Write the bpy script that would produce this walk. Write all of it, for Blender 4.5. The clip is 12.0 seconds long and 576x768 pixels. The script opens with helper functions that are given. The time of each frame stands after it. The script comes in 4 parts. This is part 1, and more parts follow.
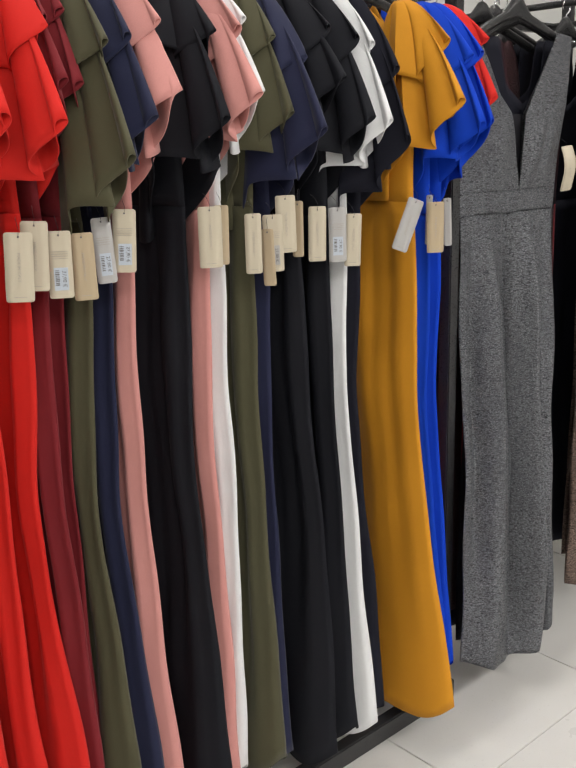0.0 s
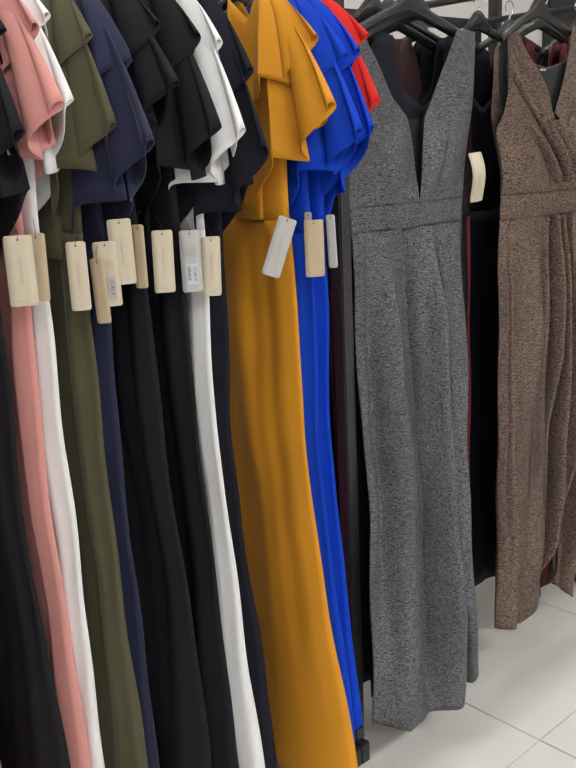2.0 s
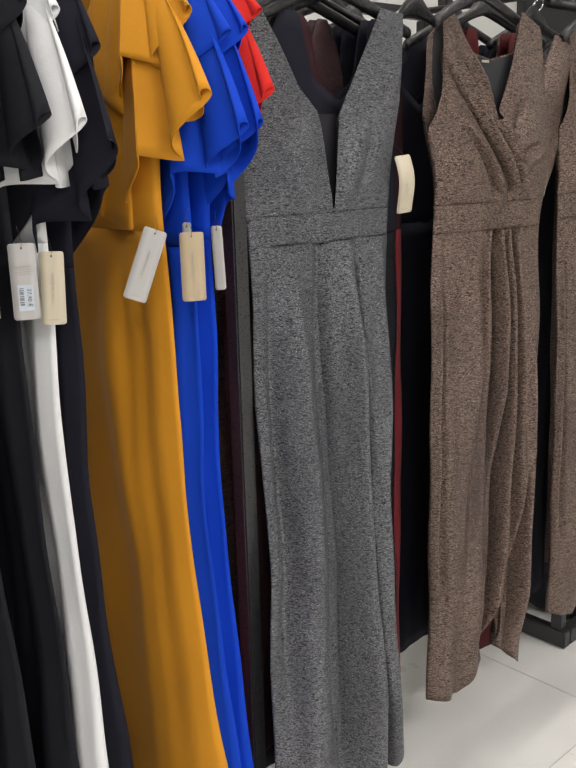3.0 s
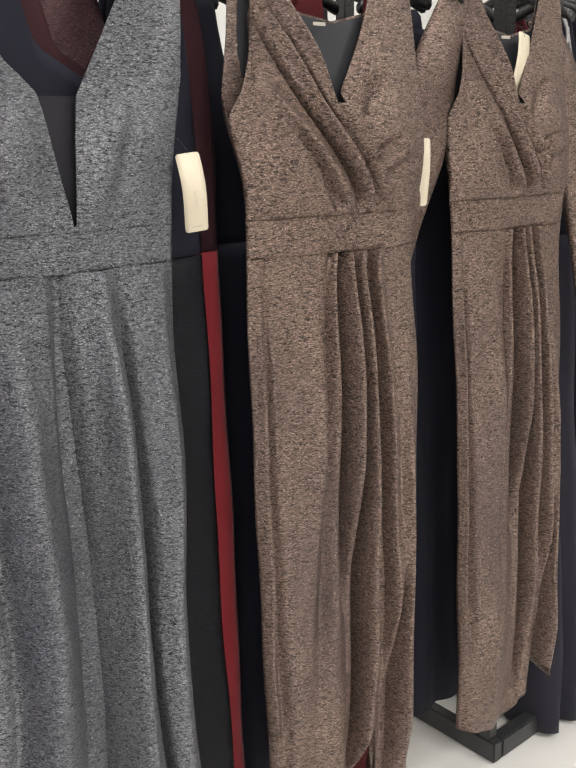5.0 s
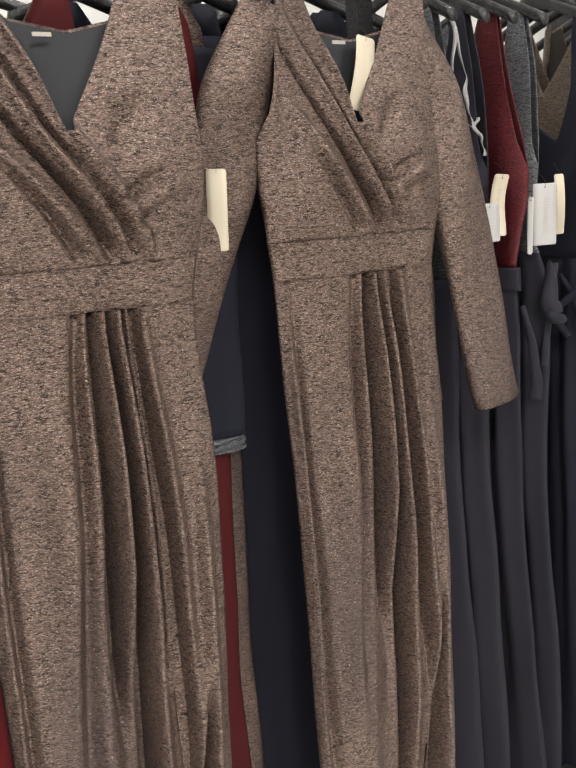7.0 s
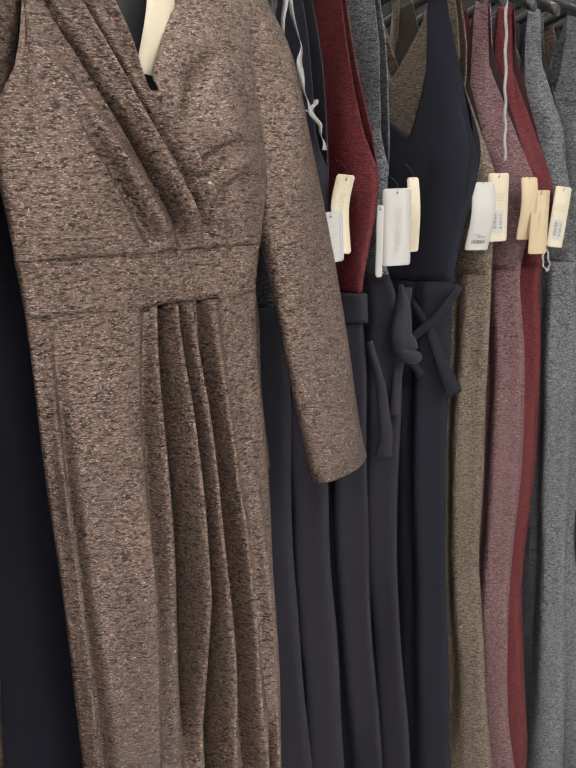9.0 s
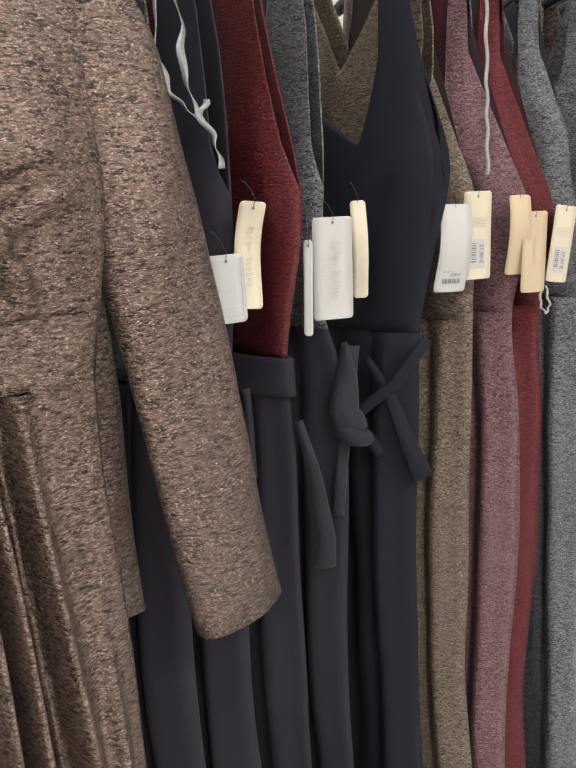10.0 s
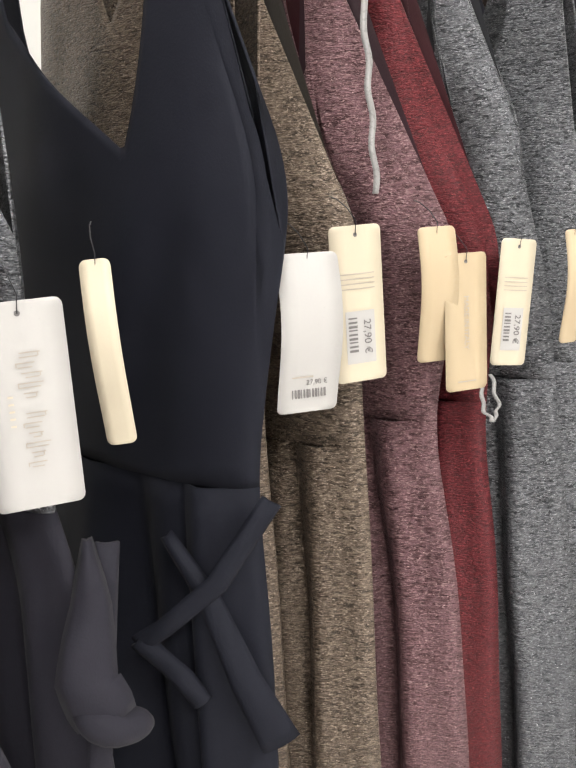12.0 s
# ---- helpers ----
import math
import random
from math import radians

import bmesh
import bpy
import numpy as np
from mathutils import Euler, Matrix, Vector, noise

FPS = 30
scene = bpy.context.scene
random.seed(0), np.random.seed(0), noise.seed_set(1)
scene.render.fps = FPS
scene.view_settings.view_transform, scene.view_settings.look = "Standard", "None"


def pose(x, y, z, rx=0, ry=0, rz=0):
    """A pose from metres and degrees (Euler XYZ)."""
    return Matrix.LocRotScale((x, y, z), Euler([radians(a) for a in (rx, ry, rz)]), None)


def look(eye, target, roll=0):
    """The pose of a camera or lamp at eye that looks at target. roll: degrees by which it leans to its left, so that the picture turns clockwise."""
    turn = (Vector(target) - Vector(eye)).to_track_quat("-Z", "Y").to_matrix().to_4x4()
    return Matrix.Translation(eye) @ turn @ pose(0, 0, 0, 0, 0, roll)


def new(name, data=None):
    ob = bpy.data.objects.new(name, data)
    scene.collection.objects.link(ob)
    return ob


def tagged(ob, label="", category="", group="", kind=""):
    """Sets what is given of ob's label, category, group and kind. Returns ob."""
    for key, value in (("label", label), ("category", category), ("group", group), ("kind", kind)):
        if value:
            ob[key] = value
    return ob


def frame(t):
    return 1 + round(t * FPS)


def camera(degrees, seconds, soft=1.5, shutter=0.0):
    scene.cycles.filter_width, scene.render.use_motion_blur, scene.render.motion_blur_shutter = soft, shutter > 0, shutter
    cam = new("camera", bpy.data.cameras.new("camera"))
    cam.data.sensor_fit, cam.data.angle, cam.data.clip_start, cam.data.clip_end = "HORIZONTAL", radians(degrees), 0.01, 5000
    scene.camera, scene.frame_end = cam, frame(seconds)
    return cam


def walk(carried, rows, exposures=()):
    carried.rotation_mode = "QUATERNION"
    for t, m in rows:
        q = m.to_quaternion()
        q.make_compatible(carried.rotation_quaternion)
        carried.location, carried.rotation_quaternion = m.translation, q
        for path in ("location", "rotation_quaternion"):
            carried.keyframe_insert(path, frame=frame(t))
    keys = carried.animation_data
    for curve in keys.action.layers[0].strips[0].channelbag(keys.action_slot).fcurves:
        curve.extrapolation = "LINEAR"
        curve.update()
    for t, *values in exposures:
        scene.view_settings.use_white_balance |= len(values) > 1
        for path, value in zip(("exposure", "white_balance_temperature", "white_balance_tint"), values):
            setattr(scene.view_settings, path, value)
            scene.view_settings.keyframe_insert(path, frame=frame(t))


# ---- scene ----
cam = camera(34.7, 12.0, soft=1.9)
METRES, EYE, TILT, LEAN, TURN = 3.44, 1.44, -15.0, 1.5, -42.0
ROWS = [
    (0.0, 0.0, 0.0, 0.0, 0.0, 0.0, 0.0),
    (0.5, -0.0047, 0.0009, 0.0016, 1.23, 0.04, -0.25),
    (1.0, -0.003, 0.0114, 0.0044, 1.67, 0.28, 0.49),
    (1.5, 0.0187, 0.0308, 0.0092, -0.77, 0.3, 1.97),
    (2.0, 0.0720, 0.0639, 0.0202, -0.32, 0.28, 1.24),
    (2.5, 0.0970, 0.1001, 0.0241, 0.66, 0.59, 1.01),
    (3.0, 0.1242, 0.1517, 0.0404, -1.3, 0.42, 0.32),
    (3.5, 0.1463, 0.1918, 0.0529, -2.95, 0.47, 1.06),
    (3.7, 0.1556, 0.2078, 0.0579, -3.1, 0.41, 1.21),
    (5.3, 0.2750, 0.3095, 0.0806, 3.78, 0.63, -0.05),
    (5.5, 0.2877, 0.3218, 0.0847, 4.74, 1.02, 0.29),
    (6.0, 0.3194, 0.3526, 0.0949, 5.17, 1.26, 1.11),
    (6.5, 0.3578, 0.3746, 0.1032, 6.64, 1.28, -0.91),
    (7.0, 0.383, 0.3849, 0.104, 8.12, 1.33, -0.24),
    (7.5, 0.3988, 0.3931, 0.1049, 3.65, 1.21, 0.27),
    (7.7, 0.4051, 0.3964, 0.1053, 2.28, 1.14, -0.17),
    (9.3, 0.3933, 0.5312, 0.1399, -2.53, 1.24, 0.1),
    (9.5, 0.4044, 0.5502, 0.1464, -1.92, 1.14, 0.27),
    (10.0, 0.4322, 0.5977, 0.1627, -0.45, 1.45, 0.4),
    (10.5, 0.4416, 0.6334, 0.1701, 0.46, 2.15, 0.95),
    (11.0, 0.438, 0.6723, 0.1824, -4.57, 1.9, 1.7),
    (11.5, 0.44, 0.7149, 0.193, -5.63, 1.83, 3.43),
    (12.0, 0.485, 0.7484, 0.2025, -1.43, 2.31, 2.91),
]
walk(cam, [(t, pose(0, 0, EYE, TILT, LEAN, TURN) @ pose(METRES * x, METRES * y, METRES * z, 90 + pitch, roll, yaw)) for t, x, y, z, yaw, pitch, roll in ROWS],
     exposures=[(0.0, -0.84), (2.5, -0.76), (3.5, -0.62), (5.5, -0.09), (6.5, -0.03), (7.5, -0.28), (9.5, -0.15), (10.5, -0.12), (12.0, 0.18)])

# ---- light ----
world = bpy.data.worlds.new("store_world")
scene.world = world
world.use_nodes = True
world.node_tree.nodes["Background"].inputs[0].default_value = (0.9, 0.95, 1.0, 1)
world.node_tree.nodes["Background"].inputs[1].default_value = 0.03


def ceiling_lamp(x, y, watts, size, z=3.95, wide=0.0, target=None):
    d = bpy.data.lights.new("ceiling_lamp", "AREA")
    d.energy, d.shape, d.size = watts, "RECTANGLE" if wide else "DISK", size
    if wide:
        d.size_y = wide
    d.color = (1.0, 0.965, 0.92)
    o = new("ceiling_lamp", d)
    o.matrix_world = look((x, y, z), target or (x, y + 0.001, 0))
    return o


PANELS = [(-1.2, -2.3, 118), (1.5, -2.3, 142), (4.0, -2.3, 142)]
SPOTS = [(-0.3, 1.30, 18), (0.75, 1.22, 18), (1.45, 1.30, 20), (2.05, 1.30, 7), (2.75, 1.30, 7), (3.6, 1.30, 17), (4.6, 1.30, 20)]
for x, y, watts in PANELS:
    ceiling_lamp(x, y, watts, 1.2, wide=0.6)
for x, y, watts in SPOTS:
    ceiling_lamp(x, y, watts, 0.05)


# ---- materials ----
def nodes_of(name):
    m = bpy.data.materials.new(name)
    m.use_nodes = True
    t = m.node_tree
    return m, t, t.nodes["Principled BSDF"]


def add(t, kind, **values):
    n = t.nodes.new(kind)
    for k, v in values.items():
        n.inputs[k.replace("_", " ")].default_value = v
    return n


def mix(t, fac, a, b):
    n = t.nodes.new("ShaderNodeMix")
    n.data_type = "RGBA"
    for sock, v in ((n.inputs[0], fac), (n.inputs[6], a), (n.inputs[7], b)):
        if isinstance(v, (tuple, float, int)):
            sock.default_value = v if isinstance(v, (float, int)) else (*v, 1)
        else:
            t.links.new(v, sock)
    return n.outputs[2]


def ramp(t, fac, lo, hi):
    n = t.nodes.new("ShaderNodeMapRange")
    n.inputs[1].default_value, n.inputs[2].default_value = lo, hi
    t.links.new(fac, n.inputs[0])
    return n.outputs[0]


def coords(t, scale=(1, 1, 1)):
    c = t.nodes.new("ShaderNodeTexCoord")
    m = t.nodes.new("ShaderNodeMapping")
    m.inputs["Scale"].default_value = scale
    t.links.new(c.outputs["Object"], m.inputs["Vector"])
    return m.outputs[0]


def bump(t, bsdf, height, strength, distance):
    b = t.nodes.new("ShaderNodeBump")
    b.inputs["Strength"].default_value, b.inputs["Distance"].default_value = strength, distance
    t.links.new(height, b.inputs["Height"])
    t.links.new(b.outputs[0], bsdf.inputs["Normal"])


def crepe(name, col, rough=0.78, sheen=0.12, gloss=0.3):
    m, t, p = nodes_of(name)
    weave = add(t, "ShaderNodeTexNoise", Scale=900.0, Detail=2.0)
    t.links.new(coords(t, (1, 1, 0.6)), weave.inputs["Vector"])
    cloud = add(t, "ShaderNodeTexNoise", Scale=7.0, Detail=4.0)
    t.links.new(coords(t), cloud.inputs["Vector"])
    c = mix(t, ramp(t, weave.outputs[0], 0.3, 0.7), tuple(v * 0.9 for v in col), tuple(min(1, v * 1.08) for v in col))
    c = mix(t, ramp(t, cloud.outputs[0], 0.3, 0.75), c, tuple(v * 0.93 for v in col))
    t.links.new(c, p.inputs["Base Color"])
    p.inputs["Roughness"].default_value = rough
    p.inputs["Sheen Weight"].default_value = sheen
    p.inputs["Specular IOR Level"].default_value = gloss
    bump(t, p, weave.outputs[0], 0.25, 0.0006)
    return m


def glitter(name, dark, mid, light, cool, fine=1.0, shine=0.5, soft=1.0, metal=0.45):
    """Crinkled metallic knit: short horizontal ridges in dark, middle and bright thread. The shade in its valleys and
    its sparkle, as single bright specks, are painted into the colour.
    """
    m, t, p = nodes_of(name)
    v = coords(t, (120 * fine, 120 * fine, 420 * fine))
    a = add(t, "ShaderNodeTexNoise", Scale=1.0, Detail=2.5, Roughness=0.6, Distortion=0.35)
    t.links.new(v, a.inputs["Vector"])
    b = add(t, "ShaderNodeTexNoise", Scale=2.3, Detail=2.0, Roughness=0.7)
    t.links.new(v, b.inputs["Vector"])
    speck = add(t, "ShaderNodeTexNoise", Scale=430.0 * fine, Detail=1.0)
    t.links.new(coords(t, (1, 1, 1.6)), speck.inputs["Vector"])
    big = add(t, "ShaderNodeTexNoise", Scale=6.0, Detail=3.0)
    t.links.new(coords(t, (1, 1, 0.5)), big.inputs["Vector"])
    # Valleys painted dark, where the bump's noise is low.
    c = mix(t, ramp(t, a.outputs[0], 0.47 - 0.12 * soft, 0.47 + 0.12 * soft), dark, mid)
    c = mix(t, ramp(t, b.outputs[0], 0.52, 0.60 + 0.10 * soft), c, tuple(0.45 * q + 0.55 * r for q, r in zip(light, mid)))
    # The knit's shifting sheen, painted in as broad random cool patches.
    c = mix(t, ramp(t, big.outputs[0], 0.45, 0.95), c, cool)
    # Glints painted in as fine light specks.
    c = mix(t, ramp(t, speck.outputs[0], 0.66, 0.84), c, light)
    t.links.new(c, p.inputs["Base Color"])
    p.inputs["Metallic"].default_value = metal
    t.links.new(ramp(t, b.outputs[0], 0.70 - 1.6 * shine, 2.1 - 1.2 * shine), p.inputs["Roughness"])
    p.inputs["Specular IOR Level"].default_value = 0.35
    s = t.nodes.new("ShaderNodeMath")
    s.operation = "ADD"
    t.links.new(a.outputs[0], s.inputs[0])
    t.links.new(b.outputs[0], s.inputs[1])
    bump(t, p, s.outputs[0], 0.75 / soft, 0.0030)
    return m


def plain(name, col, rough=0.5, metal=0.0, grain=200.0, relief=0.0004, vary=0.12):
    m, t, p = nodes_of(name)
    n = add(t, "ShaderNodeTexNoise", Scale=grain, Detail=4.0)
    t.links.new(coords(t), n.inputs["Vector"])
    big = add(t, "ShaderNodeTexNoise", Scale=3.0, Detail=5.0)
    t.links.new(coords(t), big.inputs["Vector"])
    c = mix(t, ramp(t, n.outputs[0], 0.3, 0.7), tuple(v * (1 - vary) for v in col), col)
    c = mix(t, ramp(t, big.outputs[0], 0.35, 0.8), c, tuple(v * (1 - vary) for v in col))
    t.links.new(c, p.inputs["Base Color"])
    t.links.new(ramp(t, n.outputs[0], 0.5 - rough, 1.5 - rough), p.inputs["Roughness"])
    p.inputs["Metallic"].default_value = metal
    bump(t, p, n.outputs[0], 0.2, relief)
    return m


RED = crepe("scarlet_crepe", (0.60, 0.013, 0.008), sheen=0.04)
MAROON = crepe("burgundy_crepe", (0.175, 0.010, 0.016), sheen=0.05)
OLIVE = crepe("olive_crepe", (0.07, 0.066, 0.034))
NAVY = crepe("navy_crepe", (0.010, 0.013, 0.045))
PINK = crepe("dusty_pink_crepe", (0.60, 0.265, 0.245))
BLACK = crepe("black_crepe", (0.0105, 0.0110, 0.0185), sheen=0.0, gloss=0.14)
WHITE = crepe("white_crepe", (0.74, 0.75, 0.77))
OCHRE = crepe("ochre_crepe", (0.60, 0.255, 0.012), sheen=0.04)
BLUE = crepe("royal_blue_crepe", (0.002, 0.046, 0.50), sheen=0.0, gloss=0.2)
CHARCOAL = crepe("soft_black_crepe", (0.0172, 0.0165, 0.0245), sheen=0.03, gloss=0.2)
NIGHT = crepe("blue_black_crepe", (0.0085, 0.0092, 0.0135), sheen=0.0, gloss=0.2)
INK = crepe("ink_crepe", (0.0090, 0.0100, 0.0170), sheen=0.0, gloss=0.2)
LINING = crepe("black_lining", (0.0145, 0.015, 0.019), rough=0.55)
# Burgundy darkened to paint in the shade between the two bronze gowns.
SHADED_MAROON = crepe("shaded_burgundy_crepe", (0.055, 0.0045, 0.006), sheen=0.0, gloss=0.2)
# Bodice of the burgundy gown, darker than its skirt.
DARK_BODICE = crepe("dark_plum_cloth", (0.030, 0.0085, 0.012), sheen=0.0, gloss=0.2)
YOKE_MESH = crepe("black_voile", (0.020, 0.019, 0.024), sheen=0.0, gloss=0.2)
G_GREY = glitter("grey_glitter_knit", (0.021, 0.022, 0.026), (0.130, 0.135, 0.150), (0.64, 0.66, 0.70), (0.064, 0.067, 0.078), fine=0.92, soft=0.85, metal=0.55)
G_BROWN = glitter("bronze_glitter_knit", (0.020, 0.0135, 0.0115), (0.148, 0.100, 0.081), (0.66, 0.52, 0.45), (0.062, 0.047, 0.047), fine=0.84, soft=0.95, metal=0.55)
G_SLATE = glitter("slate_glitter_knit", (0.024, 0.026, 0.030), (0.118, 0.122, 0.135), (0.52, 0.53, 0.56), (0.085, 0.089, 0.10), fine=0.95, soft=0.95)
G_GOLD = glitter("old_gold_glitter_knit", (0.042, 0.031, 0.024), (0.145, 0.110, 0.084), (0.56, 0.46, 0.38), (0.11, 0.084, 0.064), fine=0.95, soft=0.95)
G_MAUVE = glitter("mauve_glitter_knit", (0.055, 0.024, 0.029), (0.160, 0.085, 0.097), (0.52, 0.36, 0.36), (0.13, 0.07, 0.077), fine=0.95, soft=0.95)
G_RED = glitter("wine_glitter_knit", (0.035, 0.0055, 0.0075), (0.096, 0.0110, 0.0165), (0.36, 0.075, 0.08), (0.085, 0.010, 0.012), fine=1.1, soft=1.3)
G_PLUM = glitter("plum_glitter_mesh", (0.02, 0.008, 0.01), (0.06, 0.025, 0.03), (0.25, 0.14, 0.14), (0.04, 0.018, 0.02))
G_BLACK = glitter("black_sparkle_knit", (0.006, 0.006, 0.008), (0.0065, 0.0065, 0.009), (0.045, 0.046, 0.052), (0.005, 0.005, 0.0065), fine=0.95, metal=0.0)
G_BLACK.node_tree.nodes["Principled BSDF"].inputs["Specular IOR Level"].default_value = 0.1
MAUVE_IN = crepe("plum_reverse", (0.050, 0.020, 0.030))
RED_IN = crepe("wine_reverse", (0.060, 0.010, 0.016))
GOLD_IN = crepe("umber_reverse", (0.045, 0.036, 0.028))
SLATE_IN = crepe("slate_reverse", (0.028, 0.030, 0.036))
PLASTIC = plain("black_plastic", (0.018, 0.018, 0.02), 0.35, grain=500, relief=0.0002)
STEEL = plain("chromed_wire", (0.62, 0.62, 0.64), 0.22, 1.0, grain=300, relief=0.0001, vary=0.06)
FRAME = plain("anthracite_steel", (0.045, 0.045, 0.048), 0.38, 0.4, grain=400, relief=0.0002)
CREAM = plain("cream_card", (0.54, 0.48, 0.37), 0.55, grain=600, relief=0.0002, vary=0.05)
PAPER = plain("white_card", (0.43, 0.42, 0.415), 0.5, grain=600, relief=0.0002, vary=0.04)
TAN = plain("tan_card", (0.46, 0.365, 0.24), 0.55, grain=600, relief=0.0002, vary=0.06)
INKBAR = plain("grey_print", (0.16, 0.15, 0.15), 0.6, grain=600, relief=0.0001)
PALEINK = plain("pale_print", (0.42, 0.38, 0.33), 0.6, grain=600, relief=0.0001)
LABEL = plain("blue_white_price_label", (0.52, 0.58, 0.66), 0.45, grain=600, relief=0.0001)
RIBBON = plain("clear_ribbon", (0.27, 0.265, 0.265), 0.35, grain=300, relief=0.0003)
WALL = plain("white_wall_paint", (0.80, 0.80, 0.78), 0.7, grain=90, relief=0.0006, vary=0.03)
CEIL = plain("white_ceiling_paint", (0.80, 0.80, 0.79), 0.8, grain=60, relief=0.0008, vary=0.03)
DARKWALL = plain("charcoal_wall_panel", (0.03, 0.03, 0.034), 0.55, grain=120)
GROUT = plain("grey_grout", (0.50, 0.49, 0.47), 0.9, grain=300, relief=0.001)


def tile_material():
    m, t, p = nodes_of("glazed_white_tile")
    info = t.nodes.new("ShaderNodeObjectInfo")
    cloud = add(t, "ShaderNodeTexNoise", Scale=3.0, Detail=6.0)
    t.links.new(coords(t), cloud.inputs["Vector"])
    speck = add(t, "ShaderNodeTexNoise", Scale=160.0, Detail=3.0)
    t.links.new(coords(t), speck.inputs["Vector"])
    c = mix(t, ramp(t, cloud.outputs[0], 0.3, 0.8), (0.72, 0.71, 0.69), (0.66, 0.65, 0.63))
    c = mix(t, ramp(t, speck.outputs[0], 0.62, 0.8), c, (0.60, 0.585, 0.56))
    dull = t.nodes.new("ShaderNodeMath")
    dull.operation = "MULTIPLY"
    dull.inputs[1].default_value = 0.12
    t.links.new(info.outputs["Random"], dull.inputs[0])
    c = mix(t, dull.outputs[0], c, (0.55, 0.54, 0.53))
    t.links.new(c, p.inputs["Base Color"])
    t.links.new(ramp(t, cloud.outputs[0], -0.35, 2.2), p.inputs["Roughness"])
    bump(t, p, cloud.outputs[0], 0.05, 0.002)
    return m


TILE = tile_material()


# ---- building helpers ----
def thing(name, label, category, m=None, group="", kind=""):
    o = new(name)
    o.empty_display_size = 0.1
    if m is not None:
        o.matrix_world = m
    return tagged(o, label, category, group, kind)


def mesh_of(name, verts, faces, material, smooth=True):
    me = bpy.data.meshes.new(name)
    me.from_pydata([tuple(v) for v in verts], [], [tuple(f) for f in faces])
    me.materials.append(material)
    if smooth:
        me.polygons.foreach_set("use_smooth", [True] * len(me.polygons))
    me.update()
    return me


def piece(name, me, parent, label="", m=None, thick=0.0):
    o = new(name, me)
    o.parent = parent
    if m is not None:
        o.matrix_local = m
    if label:
        o["label"] = label
    if thick:
        s = o.modifiers.new("thickness", "SOLIDIFY")
        s.thickness, s.offset = thick, -1
    return o


def part(name, bm, material, parent, label="", m=None, smooth=False):
    me = bpy.data.meshes.new(name)
    bm.to_mesh(me)
    bm.free()
    me.materials.append(material)
    if smooth:
        me.polygons.foreach_set("use_smooth", [True] * len(me.polygons))
    return piece(name, me, parent, label, m)


def box_bm(x0, x1, y0, y1, z0, z1, bevel=0.0):
    bm = bmesh.new()
    bmesh.ops.create_cube(bm, size=1)
    bmesh.ops.scale(bm, vec=(x1 - x0, y1 - y0, z1 - z0), verts=bm.verts)
    bmesh.ops.translate(bm, vec=((x0 + x1) / 2, (y0 + y1) / 2, (z0 + z1) / 2), verts=bm.verts)
    if bevel:
        bmesh.ops.bevel(bm, geom=bm.edges[:], offset=bevel, segments=2, affect="EDGES")
    return bm


def structure(name, bm, material, label):
    o = part(name, bm, material, None, label)
    return tagged(o, label, name.split("_")[0], kind="structure")


def sweep(path, radius, sides=8, squash=1.0):
    """A closed tube along a path of points; radius is one number or one for each point."""
    pts = [Vector(p) for p in path]
    verts, faces = [], []
    for i, p in enumerate(pts):
        d = (pts[min(i + 1, len(pts) - 1)] - pts[max(i - 1, 0)]).normalized()
        side = d.cross(Vector((0, 0, 1)))
        if side.length < 0.05:
            side = d.cross(Vector((0, 1, 0)))
        side.normalize()
        up = side.cross(d)
        r = radius[i] if isinstance(radius, (list, tuple)) else radius
        for k in range(sides):
            a = 2 * math.pi * k / sides
            verts.append(p + side * r * math.cos(a) * squash + up * r * math.sin(a))
    n = len(pts)
    for i in range(n - 1):
        for k in range(sides):
            a, b = i * sides + k, i * sides + (k + 1) % sides
            faces.append((a, b, b + sides, a + sides))
    faces.append(tuple(range(sides - 1, -1, -1)))
    faces.append(tuple(range((n - 1) * sides, n * sides)))
    return verts, faces


def smooth_at(z, zs, vs):
    """Soft interpolation of a table with falling or rising z."""
    order = np.argsort(zs)
    zs, vs = np.array(zs)[order], np.array(vs)[order]
    fine = np.linspace(zs[0], zs[-1], 160)
    v = np.interp(fine, zs, vs)
    k = np.hanning(17)
    pad = np.concatenate([np.full(8, v[0]), v, np.full(8, v[-1])])
    v = np.convolve(pad, k / k.sum(), "valid")
    return np.interp(z, fine, v)


